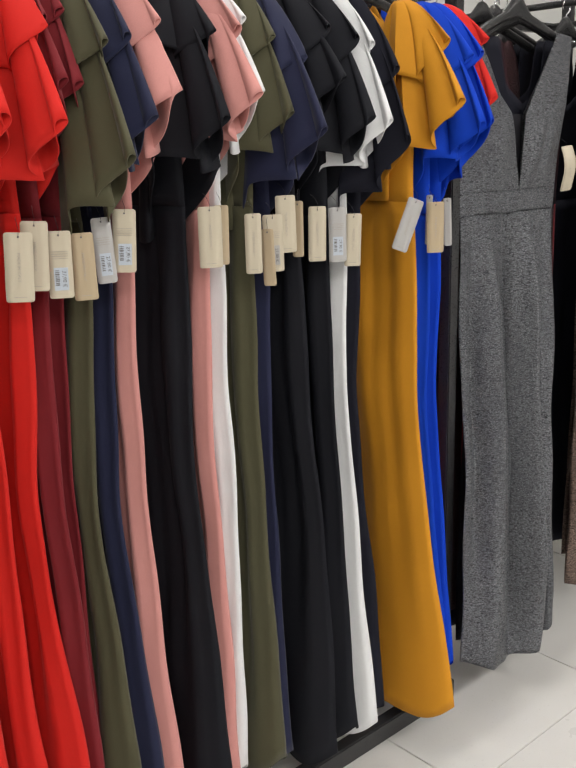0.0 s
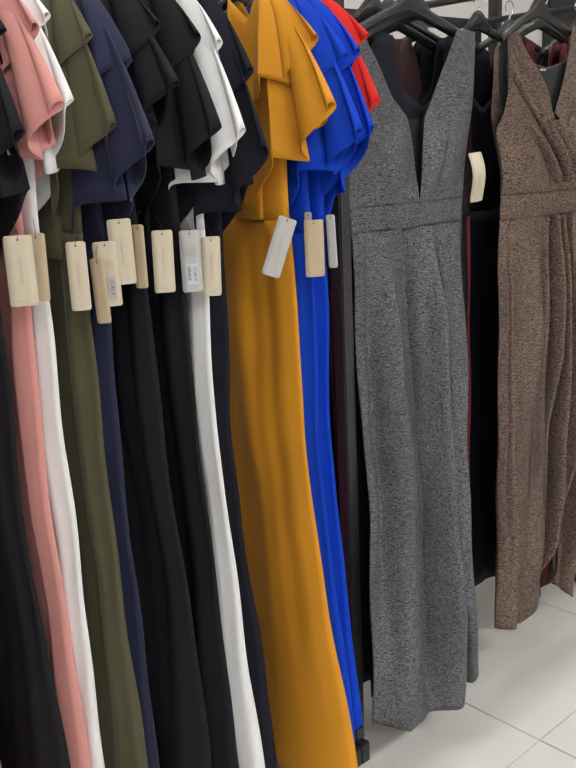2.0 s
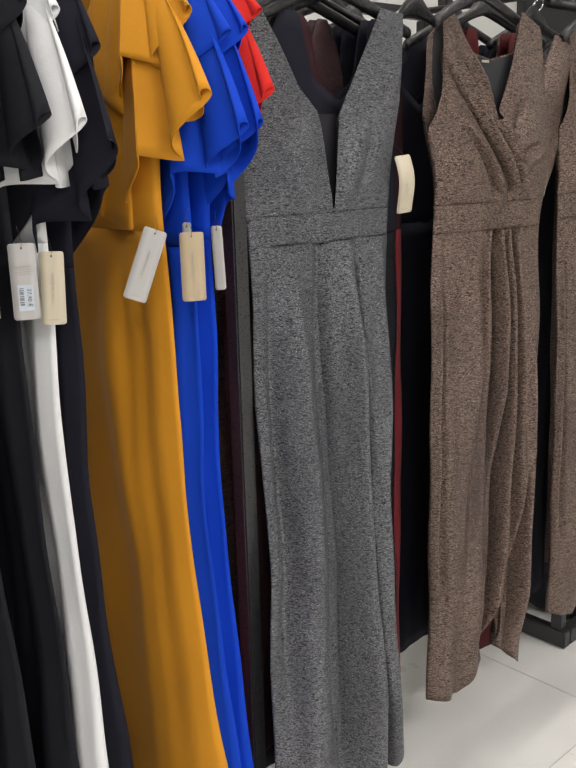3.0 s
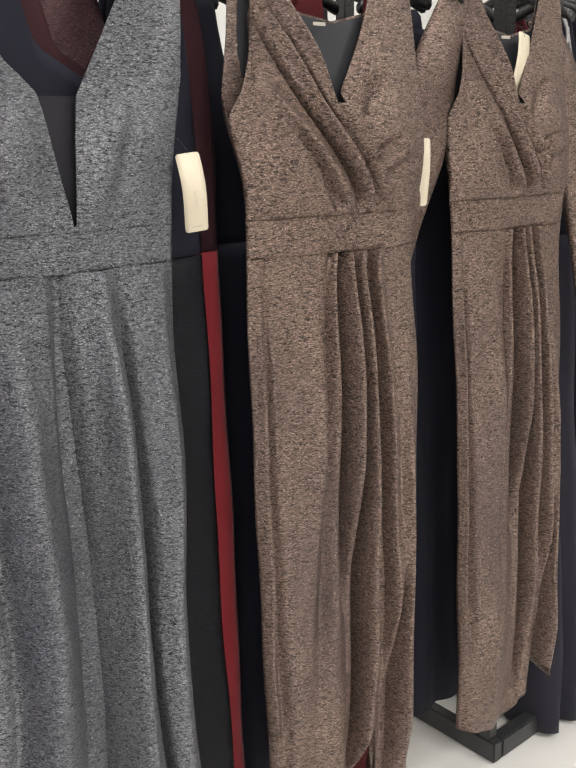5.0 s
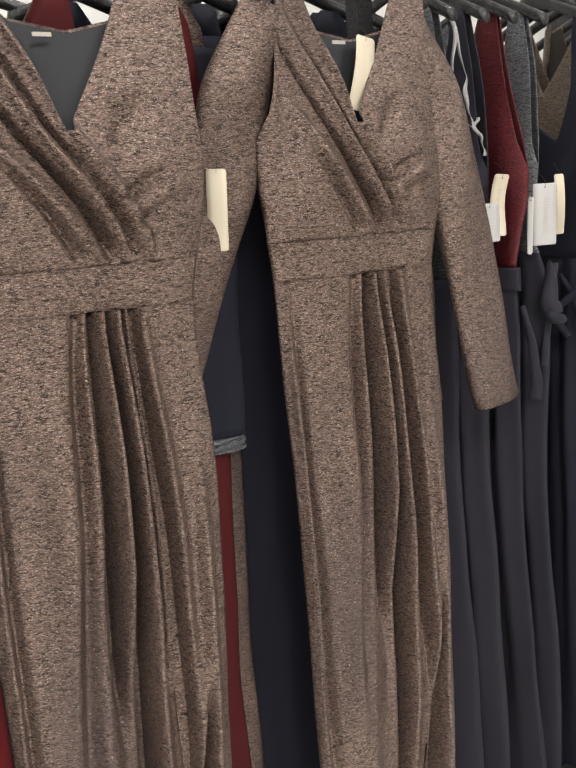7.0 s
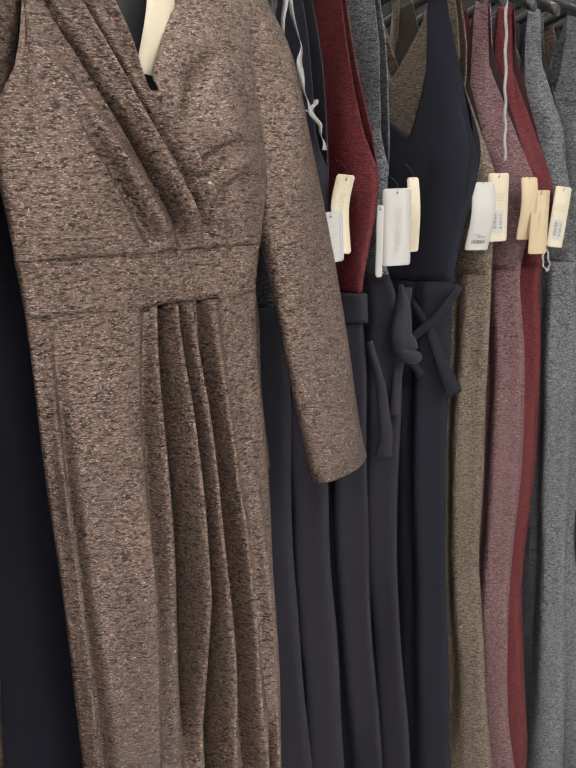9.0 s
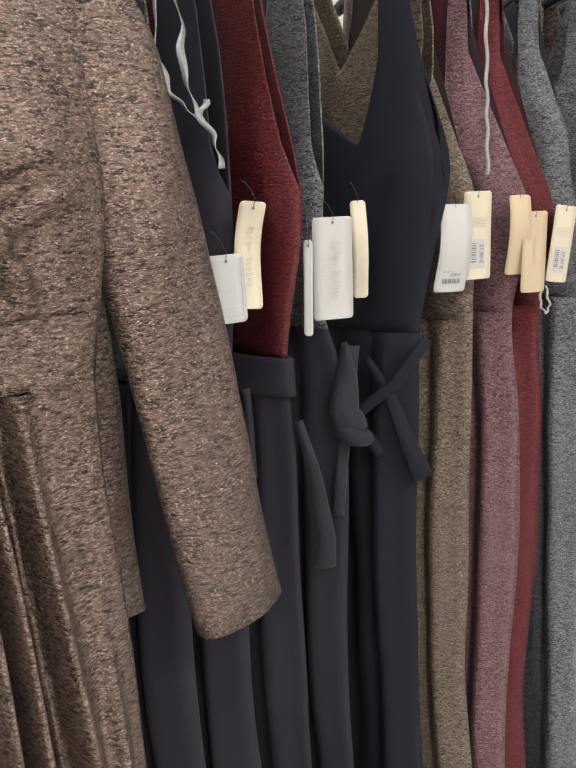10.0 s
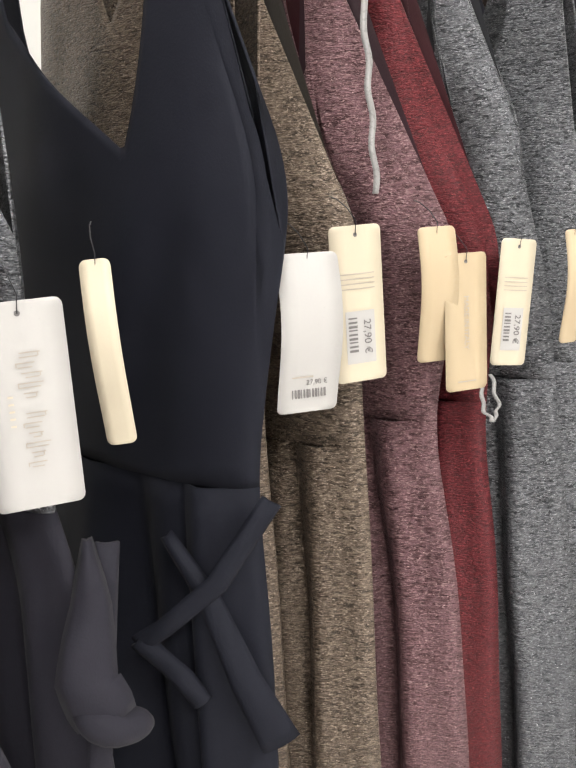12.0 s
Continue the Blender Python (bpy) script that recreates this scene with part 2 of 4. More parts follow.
# ---- dresses ----
def shell(rows, low, front_top, back_top, depth, creases=(), folds=(0.0, 6, 0.0), columns=44, levels=40, skew=0.0, half="both", inset=0.0, low_wave=0.0, seed=0, steps=(), bulges=(), seam=None):
    """The cloth of a dress between low and its top edge. rows: height, both sides, distance of the front from the
    hanger's plane. front_top, back_top: height of the upper edge over s, from -1 to 1 across the dress.
    depth: (height, half thickness). creases: s, z to s, z, width, height. folds: size at the hem, count, phase."""
    zs = [r[0] for r in rows]
    rng = np.random.RandomState(seed + 7)
    wob = rng.uniform(0, 6.28, 6)
    verts, ring = [], []
    if half != "back":
        ring += [(s, 1) for s in np.linspace(-1, 1, columns)]
    if half != "front":
        ring += [(s, -1) for s in (np.linspace(1, -1, columns)[1:-1] if half == "both" else np.linspace(1, -1, columns))]
    dz = [d[0] for d in depth]
    dv = [d[1] for d in depth]
    for s, side in ring:
        top = front_top(s) if side > 0 else back_top(s)
        if abs(s) > 0.999:
            top = min(front_top(s), back_top(s))
        lo = low(s) if callable(low) else low
        if low_wave:
            lo = lo + low_wave * math.sin(3.1 * s + wob[5]) * (1 if side > 0 else 0.4)
        z = lo + (top - lo) * np.linspace(0, 1, levels)
        left, right = smooth_at(z, zs, [r[1] for r in rows]), smooth_at(z, zs, [r[2] for r in rows])
        fwd = smooth_at(z, zs, [r[3] for r in rows])
        d = smooth_at(z, dz, dv) - inset
        u = (left + right) / 2 + s * ((right - left) / 2 - inset)
        y = -d * (1 - abs(s) ** 2.6) ** 0.6 * (1 if side > 0 else -0.7)
        k = np.clip((zs[-1] + 1.25 - z) / 1.2, 0, 1) ** 1.2
        amp, count, phase = folds
        f = amp * k * (np.cos(count * s * 1.6 + phase + 0.9 * np.sin(z * 1.7 + wob[0])) + 0.5 * np.cos(count * s * 2.9 + wob[1] + 1.1 * z))
        y = y + f * side * (1 - s ** 4)
        y = y + 0.0022 * np.sin(9 * z + 5 * s + wob[2]) + 0.0016 * np.sin(21 * z - 7 * s + wob[3])
        if side > 0:
            flat_y, fade_in = y.copy(), 1.0 if seam is None else np.clip((z - seam) / 0.035, 0, 1) ** 0.7
            for s0, z0, s1, z1, width, height in creases:
                t = np.clip((z - z0) / (z1 - z0), -0.3, 1.3)
                fade = np.clip(1 - np.maximum(np.abs(t - 0.5) - 0.36, 0) / 0.3, 0, 1)
                y = y - height * fade * np.exp(-(((s - (s0 + (s1 - s0) * t)) / (width * (1 + 0.9 * np.clip(t, 0, 1)))) ** 2))
            for s0, z0, s1, z1, width, height in steps:
                t = (z - z0) / (z1 - z0)
                y = y - height * np.clip(1.15 - t, 0, 1) ** 0.3 / (1 + np.exp(np.clip((s - (s0 + (s1 - s0) * t)) / width, -40, 40)))
            for s0, z0, ws, wz, height in bulges:
                y = y - height * np.exp(-(((s - s0) / ws) ** 2) - ((z - z0) / wz) ** 2)
        if side > 0:
            y = flat_y + (y - flat_y) * fade_in
        y = y - fwd + skew * s
        verts += list(zip(u, y, z))
    n, faces = len(ring), []
    for i in range(n if half == "both" else n - 1):
        j = (i + 1) % n
        for k in range(levels - 1):
            a, b = i * levels + k, j * levels + k
            faces.append((a, b, b + 1, a + 1))
    return verts, faces


def flat_top(z):
    return lambda s: z


def lerp_top(points):
    xs, ys = [p[0] for p in points], [p[1] for p in points]
    return lambda s: float(np.interp(s, xs, ys))


def ruffle(cx, top, drop, tip, lift, pleats, phase, seed, breadth=0.05):
    """One tier of a ruffled cap sleeve, hung round the shoulder's end at cx: a flounce that falls in deep rolled pleats and stands out to tip."""
    verts, faces = [], []
    nu, nv = 170, 20
    rng = np.random.RandomState(seed)
    w = rng.uniform(-1, 1, 8)
    for i in range(nu):
        a = radians(-130 + 260 * i / (nu - 1))
        turn = pleats * a + phase + 0.5 * math.sin(1.3 * a + 3 * w[0])
        fold, roll = math.sin(turn), math.sin(2 * turn + 0.5 * w[4])
        big = 1 + 0.35 * math.sin(0.7 * turn + 3 * w[1])
        ca, sa = math.cos(a), math.sin(a)
        for j in range(nv):
            v = j / (nv - 1)
            out = 0.010 + (tip - 0.010) * v ** 0.66
            across = 0.016 + (breadth - 0.016) * v ** 0.7
            deep = 0.023 * v ** 0.85 * big
            slip = 0.0165 * v
            u = out * ca * (1.0 if ca > 0 else 0.7) + deep * (fold - 0.6) * ca - slip * roll * sa
            y = across * sa + deep * fold * sa * 0.9 + slip * roll * ca
            fall = drop * (1 + lift * (1 - ca) * 0.5) - 0.026 * fold * v + 0.03 * w[2] * sa
            z = top - fall * (0.72 * v + 0.28 * v ** 2) - 0.004 * abs(sa)
            verts.append((cx + u, y, z))
    for i in range(nu - 1):
        for j in range(nv - 1):
            a = i * nv + j
            faces.append((a, a + nv, a + nv + 1, a + 1))
    return verts, faces


def hanger(parent_m, half=0.205, z=1.70, label="black plastic clothes hanger with a steel hook on the rack", drop=0.062):
    """A moulded hanger in the local x z plane with its hook upwards."""
    h = thing("clothes_hanger", label, "hanger", parent_m, "hangers on the racks")
    verts, faces, n = [], [], 29
    for i in range(n):
        q = -1 + 2 * i / (n - 1)
        x = half * q
        zc = z - drop * abs(q) ** 1.25 - 0.004
        th = 0.0045 + 0.004 * abs(q)
        hi = 0.011 + 0.030 * min(1.0, max(0, 1.25 - abs(q) / 0.22))
        yb = -0.012 * abs(q) ** 2
        for k in range(8):
            a = 2 * math.pi * k / 8 + 0.39
            verts.append((x, yb + th * 1.2 * math.cos(a), zc + (hi if math.sin(a) > 0 else 0.011) * math.sin(a)))
    for i in range(n - 1):
        for k in range(8):
            a, b = i * 8 + k, i * 8 + (k + 1) % 8
            faces.append((a, b, b + 8, a + 8))
    faces += [tuple(range(7, -1, -1)), tuple(range((n - 1) * 8, n * 8))]
    piece("body", mesh_of("body", verts, faces, PLASTIC), h)
    hook = [(0, 0, z + 0.015), (0, 0, z + 0.038)]
    hook += [(0.018 * math.cos(a), 0, z + 0.058 + 0.018 * math.sin(a)) for a in np.linspace(-1.2, 3.6, 16)]
    v, f = sweep(hook, 0.0019, 6)
    piece("hook", mesh_of("hook", v, f, STEEL), h, "bright steel hook")
    return h


RAIL_Y = 1.48
SIDEWAYS = lambda x, y=RAIL_Y, turn=0.0: pose(x, y, 0, 0, 0, -90 + turn)


def gown(x, cloth, colour, edge, tip, seed, folds=0.006, hem=0.12, turn=0.0):
    """A long fitted gown with double ruffled cap sleeves, hung across the rail. edge: height and how far its outer
    side stands in from the waist's; tip: how far out and how high the sleeve's corner is."""
    rng = np.random.RandomState(seed)
    d = thing("evening_gown", f"long {colour} crepe mermaid gown with ruffled cap sleeves", "dress", SIDEWAYS(x, turn=turn), "ruffled gowns on the rack")
    rows = [(1.71, -0.085, 0.085, 0), (1.65, -0.155, 0.15, 0), (1.52, -0.175, 0.17, 0)]
    for z, off in edge:
        hip = 0.17 + 0.035 * math.exp(-(((z - 1.0) / 0.18) ** 2))
        low = max(0.0, 0.75 - z)
        rows.append((z, -hip - 0.16 * low, 0.17 - off, 0))
    z_last, off_last = edge[-1]
    if z_last > hem + 0.03:
        rows.append((hem - 0.02, rows[-1][1] - 0.02, rows[-1][2] + 0.10 * (z_last - hem), 0))
    depth = [(1.75, 0.016), (1.5, 0.034), (1.33, 0.022), (1.0, 0.028), (0.75, 0.022), (0.45, 0.040), (0.05, 0.070)]
    waist = edge[0][0] - 0.02
    k = rng.uniform(-0.07, 0.07, 4)
    creases = [(0.2, 1.2, 0.45, 0.3, 0.16, 0.012), (-0.1, 1.1, 0.1, 0.2, 0.2, -0.012), (0.62 + k[0], 1.28, 0.66 + k[1], 0.35, 0.06, -2.3 * folds), (0.82 + k[2], 1.28, 0.84 + k[3] / 2, 0.2, 0.08, 1.6 * folds), (0.40 + k[1], 1.25, 0.48 + k[0], 0.15, 0.05, -1.9 * folds), (0.93, 1.28, 0.91 + k[0] / 3, 0.2, 0.025, -1.3 * folds)]
    v, f = shell(rows, flat_top(waist), lerp_top([(-1, 1.54), (-0.9, 1.64), (-0.45, 1.71), (-0.3, 1.64), (0, 1.60), (0.3, 1.64), (0.45, 1.71), (0.9, 1.64), (1, 1.54)]),
                 lerp_top([(-1, 1.54), (-0.45, 1.71), (0, 1.66), (0.45, 1.71), (1, 1.54)]), depth, columns=30, levels=14, seed=seed)
    piece("bodice", mesh_of("bodice", v, f, cloth), d, thick=0.0016)
    low = lambda s: hem + 0.045 * max(0.0, (abs(s) - 0.72) / 0.28) ** 2
    v, f = shell(rows, low, flat_top(waist), flat_top(waist), depth, creases, (folds, 4 + seed % 3, rng.uniform(0, 6)), columns=48, levels=46, low_wave=0.008, seed=seed)
    piece("skirt", mesh_of("skirt", v, f, cloth), d, thick=0.0016)
    out, z = RAIL_Y - tip[0], tip[1]
    for sign in (1, -1):
        reach = max(0.06, out - 0.13)
        for tier, (dr, rr, tp) in enumerate(((1.69 - z, reach, 1.685), ((1.71 - z) * rng.uniform(0.44, 0.58), reach * rng.uniform(0.66, 0.78), 1.705))):
            vv, ff = ruffle(0.13, tp, dr, rr, 1.0 if tier == 0 else 0.9, (4.9 if tier == 0 else 4.1) + rng.uniform(-0.6, 0.6), 1.3 + rng.uniform(-0.9, 0.9), seed * 5 + tier, 0.034 if tier == 0 else 0.040)
            if sign < 0:
                vv = [(-a, b, c) for a, b, c in vv]
            piece("ruffle", mesh_of("ruffle", vv, ff, cloth), d, thick=0.0018)
    hanger(SIDEWAYS(x, turn=turn), 0.15, 1.735)
    return d


# ---- the room ----
structure("floor", box_bm(-3, 9, -3.4, 3.6, -0.12, -0.004), GROUT, "grey grout bed under the white floor tiles")
structure("wall_north", box_bm(-3, 9, 3.5, 3.65, -0.1, 4.05), WALL, "white painted wall behind the clothes racks")
structure("wall_south", box_bm(-3, 9, -3.55, -3.4, -0.1, 4.05), WALL, "white painted shop wall")
structure("wall_west", box_bm(-3.15, -3, -3.4, 3.5, -0.1, 4.05), WALL, "white painted shop wall")
structure("wall_east", box_bm(9, 9.15, -3.4, 3.5, -0.1, 4.05), WALL, "white painted shop wall")
structure("ceiling", box_bm(-3, 9, -3.4, 3.5, 3.99, 4.12), CEIL, "white painted shop ceiling")

structure("wall_panel", box_bm(5.8, 8.9, 3.44, 3.498, 0.0, 2.9, 0.004), DARKWALL, "charcoal panel on the white back wall")

# ---- racks ----
def bar(parent, name, a, b, w=0.03, h=0.03, bevel=0.003):
    a, b = Vector(a), Vector(b)
    lo = [min(p, q) for p, q in zip(a, b)]
    hi = [max(p, q) for p, q in zip(a, b)]
    ext = [(w if i != 2 else h) / 2 if abs(p - q) < 1e-6 else 0 for i, (p, q) in enumerate(zip(a, b))]
    return part(name, box_bm(lo[0] - ext[0], hi[0] + ext[0], lo[1] - ext[1], hi[1] + ext[1], lo[2] - ext[2], hi[2] + ext[2], bevel), FRAME, parent)


def clothes_rack(x0, x1, rail, label):
    r = thing("clothes_rack", label, "rack", Matrix.Translation((x0, RAIL_Y, 0)))
    w = x1 - x0
    for y in (-0.145, 0.33):
        bar(r, "base_bar", (0.016, y, 0.03), (w - 0.016, y, 0.03), 0.035, 0.05)
    for x in (0.0, w):
        bar(r, "base_end", (x, -0.162, 0.03), (x, 0.347, 0.03), 0.03, 0.052)
        bar(r, "post", (x, -0.13, 0.058), (x, -0.13, 1.86), 0.032)
        bar(r, "post", (x, 0.31, 0.058), (x, 0.31, 1.86), 0.032)
        bar(r, "top_bar", (x, -0.16, 1.876), (x, 0.34, 1.876), 0.032)
    v, f = sweep([(0.018, 0, rail), (w - 0.018, 0, rail)], 0.0125, 14)
    piece("hanging_rail", mesh_of("hanging_rail", v, f, FRAME), r)
    for x in (0.02, w - 0.02):
        v, f = sweep([(x, 0, rail), (x, 0, 1.862)], 0.008, 10)
        piece("rail_bracket", mesh_of("rail_bracket", v, f, FRAME), r)
    return r


clothes_rack(-0.9, 1.712, 1.793, "anthracite steel clothes rack full of ruffled gowns")
clothes_rack(2.868, 5.3, 1.758, "anthracite steel clothes rack full of glitter dresses")
arms = thing("display_arm_frame", "anthracite steel back frame with forward arms for dresses", "rack", Matrix.Translation((2.29, 1.84, 0)))
bar(arms, "crossbar", (-0.56, 0, 1.765), (0.56, 0, 1.765), 0.03, 0.03)
for x in (-0.545, 0.545):
    bar(arms, "post", (x, 0.0, 0.0), (x, 0.0, 1.748), 0.03)
for x in (-0.39, 0.035, 0.50):
    v, f = sweep([(x, -0.016, 1.765), (x, -0.45, 1.765), (x, -0.59, 1.76), (x, -0.60, 1.778)], 0.009, 10)
    piece("arm", mesh_of("arm", v, f, FRAME), arms)


# ---- ruffled gowns, across the first rack ----
GOWNS = [
    (0.50, RED, "scarlet", [(1.36, 0.0), (1.0, 0.0), (0.6, -0.01), (0.3, -0.05)], (1.18, 1.46), 0.008),
    (0.57, RED, "scarlet", [(1.36, 0.0), (1.0, 0.01), (0.6, 0.0), (0.3, -0.05)], (1.19, 1.46), 0.008),
    (0.634, RED, "scarlet", [(1.36, 0.0), (1.21, -0.012), (1.06, 0.008), (0.89, 0.03), (0.71, 0.02), (0.55, -0.022), (0.41, -0.05)], (1.17, 1.451), 0.007),
    (0.668, MAROON, "burgundy", [(1.35, 0.0), (1.21, 0.0), (1.05, 0.008), (0.9, 0.005), (0.73, -0.012), (0.54, -0.025)], (1.21, 1.507), 0.008),
    (0.703, MAROON, "burgundy", [(1.35, 0.0), (1.21, 0.009), (1.04, 0.027), (0.87, 0.041), (0.68, 0.038), (0.49, 0.03)], (1.238, 1.509), 0.008),
    (0.738, OLIVE, "olive green", [(1.34, 0.0), (1.21, -0.01), (1.04, 0.004), (0.86, 0.025), (0.68, 0.006), (0.5, -0.022), (0.35, -0.043)], (1.17, 1.402), 0.006),
    (0.791, NAVY, "navy blue", [(1.33, 0.0), (1.2, 0.012), (1.02, 0.03), (0.84, 0.041), (0.66, 0.018), (0.47, -0.013), (0.32, -0.032)], (1.19, 1.456), 0.006),
    (0.834, PINK, "dusty pink", [(1.35, 0.0), (1.19, 0.008), (1.02, 0.019), (0.84, 0.021), (0.65, 0.002), (0.46, -0.016), (0.29, -0.035)], (1.184, 1.50), 0.007),
    (0.937, NIGHT, "black", [(1.35, 0.0), (1.18, 0.001), (1.0, 0.006), (0.81, 0.007), (0.62, -0.018), (0.42, -0.036), (0.25, -0.057)], (1.188, 1.454), 0.005),
    (0.989, PINK, "dusty pink", [(1.34, 0.0), (1.17, 0.007), (0.99, 0.015), (0.8, 0.01), (0.59, 0.0), (0.38, -0.009), (0.2, -0.011)], (1.173, 1.49), 0.007),
    (1.020, WHITE, "white", [(1.34, 0.0), (1.17, -0.001), (0.98, 0.009), (0.79, -0.008), (0.59, -0.007), (0.37, -0.004), (0.18, 0.003)], (1.21, 1.50), 0.005),
    (1.092, OLIVE, "olive green", [(1.34, 0.0), (1.16, 0.004), (0.97, 0.009), (0.77, -0.005), (0.56, -0.018), (0.34, -0.03), (0.16, -0.038)], (1.222, 1.464), 0.006),
    (1.128, NAVY, "navy blue", [(1.31, 0.0), (1.16, 0.004), (0.96, 0.008), (0.76, 0.006), (0.55, 0.0), (0.33, -0.01)], (1.172, 1.435), 0.006),
    (1.191, NIGHT, "black", [(1.33, 0.0), (1.15, -0.024), (0.95, -0.033), (0.76, -0.059), (0.55, -0.078), (0.33, -0.092), (0.17, -0.097)], (1.189, 1.52), 0.005),
    (1.275, NIGHT, "black", [(1.31, 0.0), (1.14, -0.010), (0.94, -0.017), (0.73, -0.029), (0.51, -0.048), (0.28, -0.067)], (1.195, 1.453), 0.005),
    (1.331, WHITE, "white", [(1.32, 0.0), (1.13, -0.003), (0.92, 0.004), (0.71, -0.021), (0.48, -0.045), (0.26, -0.074), (0.17, -0.084)], (1.202, 1.448), 0.006),
    (1.375, BLACK, "black", [(1.28, 0.0), (1.12, 0.006), (0.91, 0.02), (0.69, -0.006), (0.47, -0.04), (0.23, -0.055)], (1.184, 1.421), 0.005),
    (1.535, OCHRE, "ochre yellow", [(1.32, 0.0), (1.1, -0.016), (0.88, -0.011), (0.65, -0.043), (0.42, -0.085), (0.19, -0.132), (0.13, -0.14)], (1.183, 1.492), 0.0018),
    (1.59, BLUE, "royal blue", [(1.29, 0.0), (1.09, -0.004), (0.87, 0.004), (0.64, -0.02), (0.39, -0.05), (0.21, -0.075)], (1.18, 1.44), 0.007),
    (1.63, BLUE, "royal blue", [(1.3, 0.0), (1.09, -0.002), (0.86, 0.012), (0.62, -0.019), (0.37, -0.042), (0.18, -0.059)], (1.184, 1.443), 0.007),
    (1.668, RED, "scarlet", [(1.3, 0.07), (1.09, 0.07), (0.86, 0.07), (0.62, 0.06), (0.2, 0.06)], (1.215, 1.49), 0.006),
]
for i, (x, cloth, colour, edge, tip, folds) in enumerate(GOWNS):
    gown(x, cloth, colour, edge, tip, 11 + i, folds, hem=0.13 if cloth is not OCHRE else 0.095)


# ---- dresses facing out on the arms ----
def facing(x, y=0.0):
    return pose(x, y, 0)


def front_dress(label, cloth, rows, cx, bodice_z, waist_z, hem, front_top, back_top, depth, creases, skirt_creases, folds, skew=0.0, steps=(), bulges=(), lining=None, group="dresses facing out", seed=0, low=None):
    """A dress seen from its front: bodice, waistband and skirt, each cut at its seam."""
    d = thing("glitter_dress", label, "dress", facing(cx), group)
    rows = [(z, l - cx, r - cx, -y) for z, l, r, y in rows]
    b_lo, b_hi = waist_z, bodice_z
    v, f = shell(rows, flat_top(b_hi), front_top, back_top, depth, creases, columns=130, levels=60, skew=skew, seed=seed, steps=steps, bulges=bulges, seam=b_hi)
    piece("bodice", mesh_of("bodice", v, f, cloth), d, thick=0.0022)
    v, f = shell(rows, flat_top(b_lo), flat_top(b_hi), flat_top(b_hi), [(z, t - 0.0008) for z, t in depth], (), columns=60, levels=8, skew=skew, seed=seed)
    piece("waistband", mesh_of("waistband", v, f, cloth), d, thick=0.0022)
    v, f = shell(rows, low or hem, flat_top(b_lo), flat_top(b_lo), depth, skirt_creases, folds, columns=130, levels=80, skew=skew, low_wave=0.006, seed=seed)
    piece("skirt", mesh_of("skirt", v, f, cloth), d, thick=0.0022)
    if lining:
        v, f = shell(rows, flat_top(b_lo), back_top, lambda s: back_top(s) - 0.004, depth, columns=50, levels=16, skew=skew, half="back", inset=0.006, seed=seed)
        piece("lining", mesh_of("lining", v, f, lining), d, "black inner lining")
        part("neck_label", box_bm(-0.012, 0.012, 1.252, 1.2535, back_top(0.05) - 0.011, back_top(0.05) - 0.006, 0.0004), PALEINK, d, "small silver neck label", pose(0, 0.012, 0))
    return d


DEPTH = [(1.7, 0.010), (1.52, 0.016), (1.40, 0.020), (1.25, 0.012), (1.05, 0.018), (0.7, 0.018), (0.3, 0.024), (0.05, 0.03)]
grey_rows = [(1.67, 1.715, 2.100, 1.315), (1.52, 1.728, 2.090, 1.32), (1.40, 1.730, 2.068, 1.325), (1.35, 1.731, 2.063, 1.325), (1.25, 1.738, 2.054, 1.325), (1.15, 1.735, 2.046, 1.318), (1.05, 1.731, 2.049, 1.315), (0.95, 1.724, 2.043, 1.305), (0.85, 1.730, 2.033, 1.30),
             (0.75, 1.733, 2.016, 1.29), (0.65, 1.722, 2.002, 1.272), (0.55, 1.704, 2.002, 1.265), (0.45, 1.70, 2.008, 1.262), (0.35, 1.70, 2.014, 1.26), (0.25, 1.70, 2.020, 1.258), (0.09, 1.695, 2.03, 1.255)]
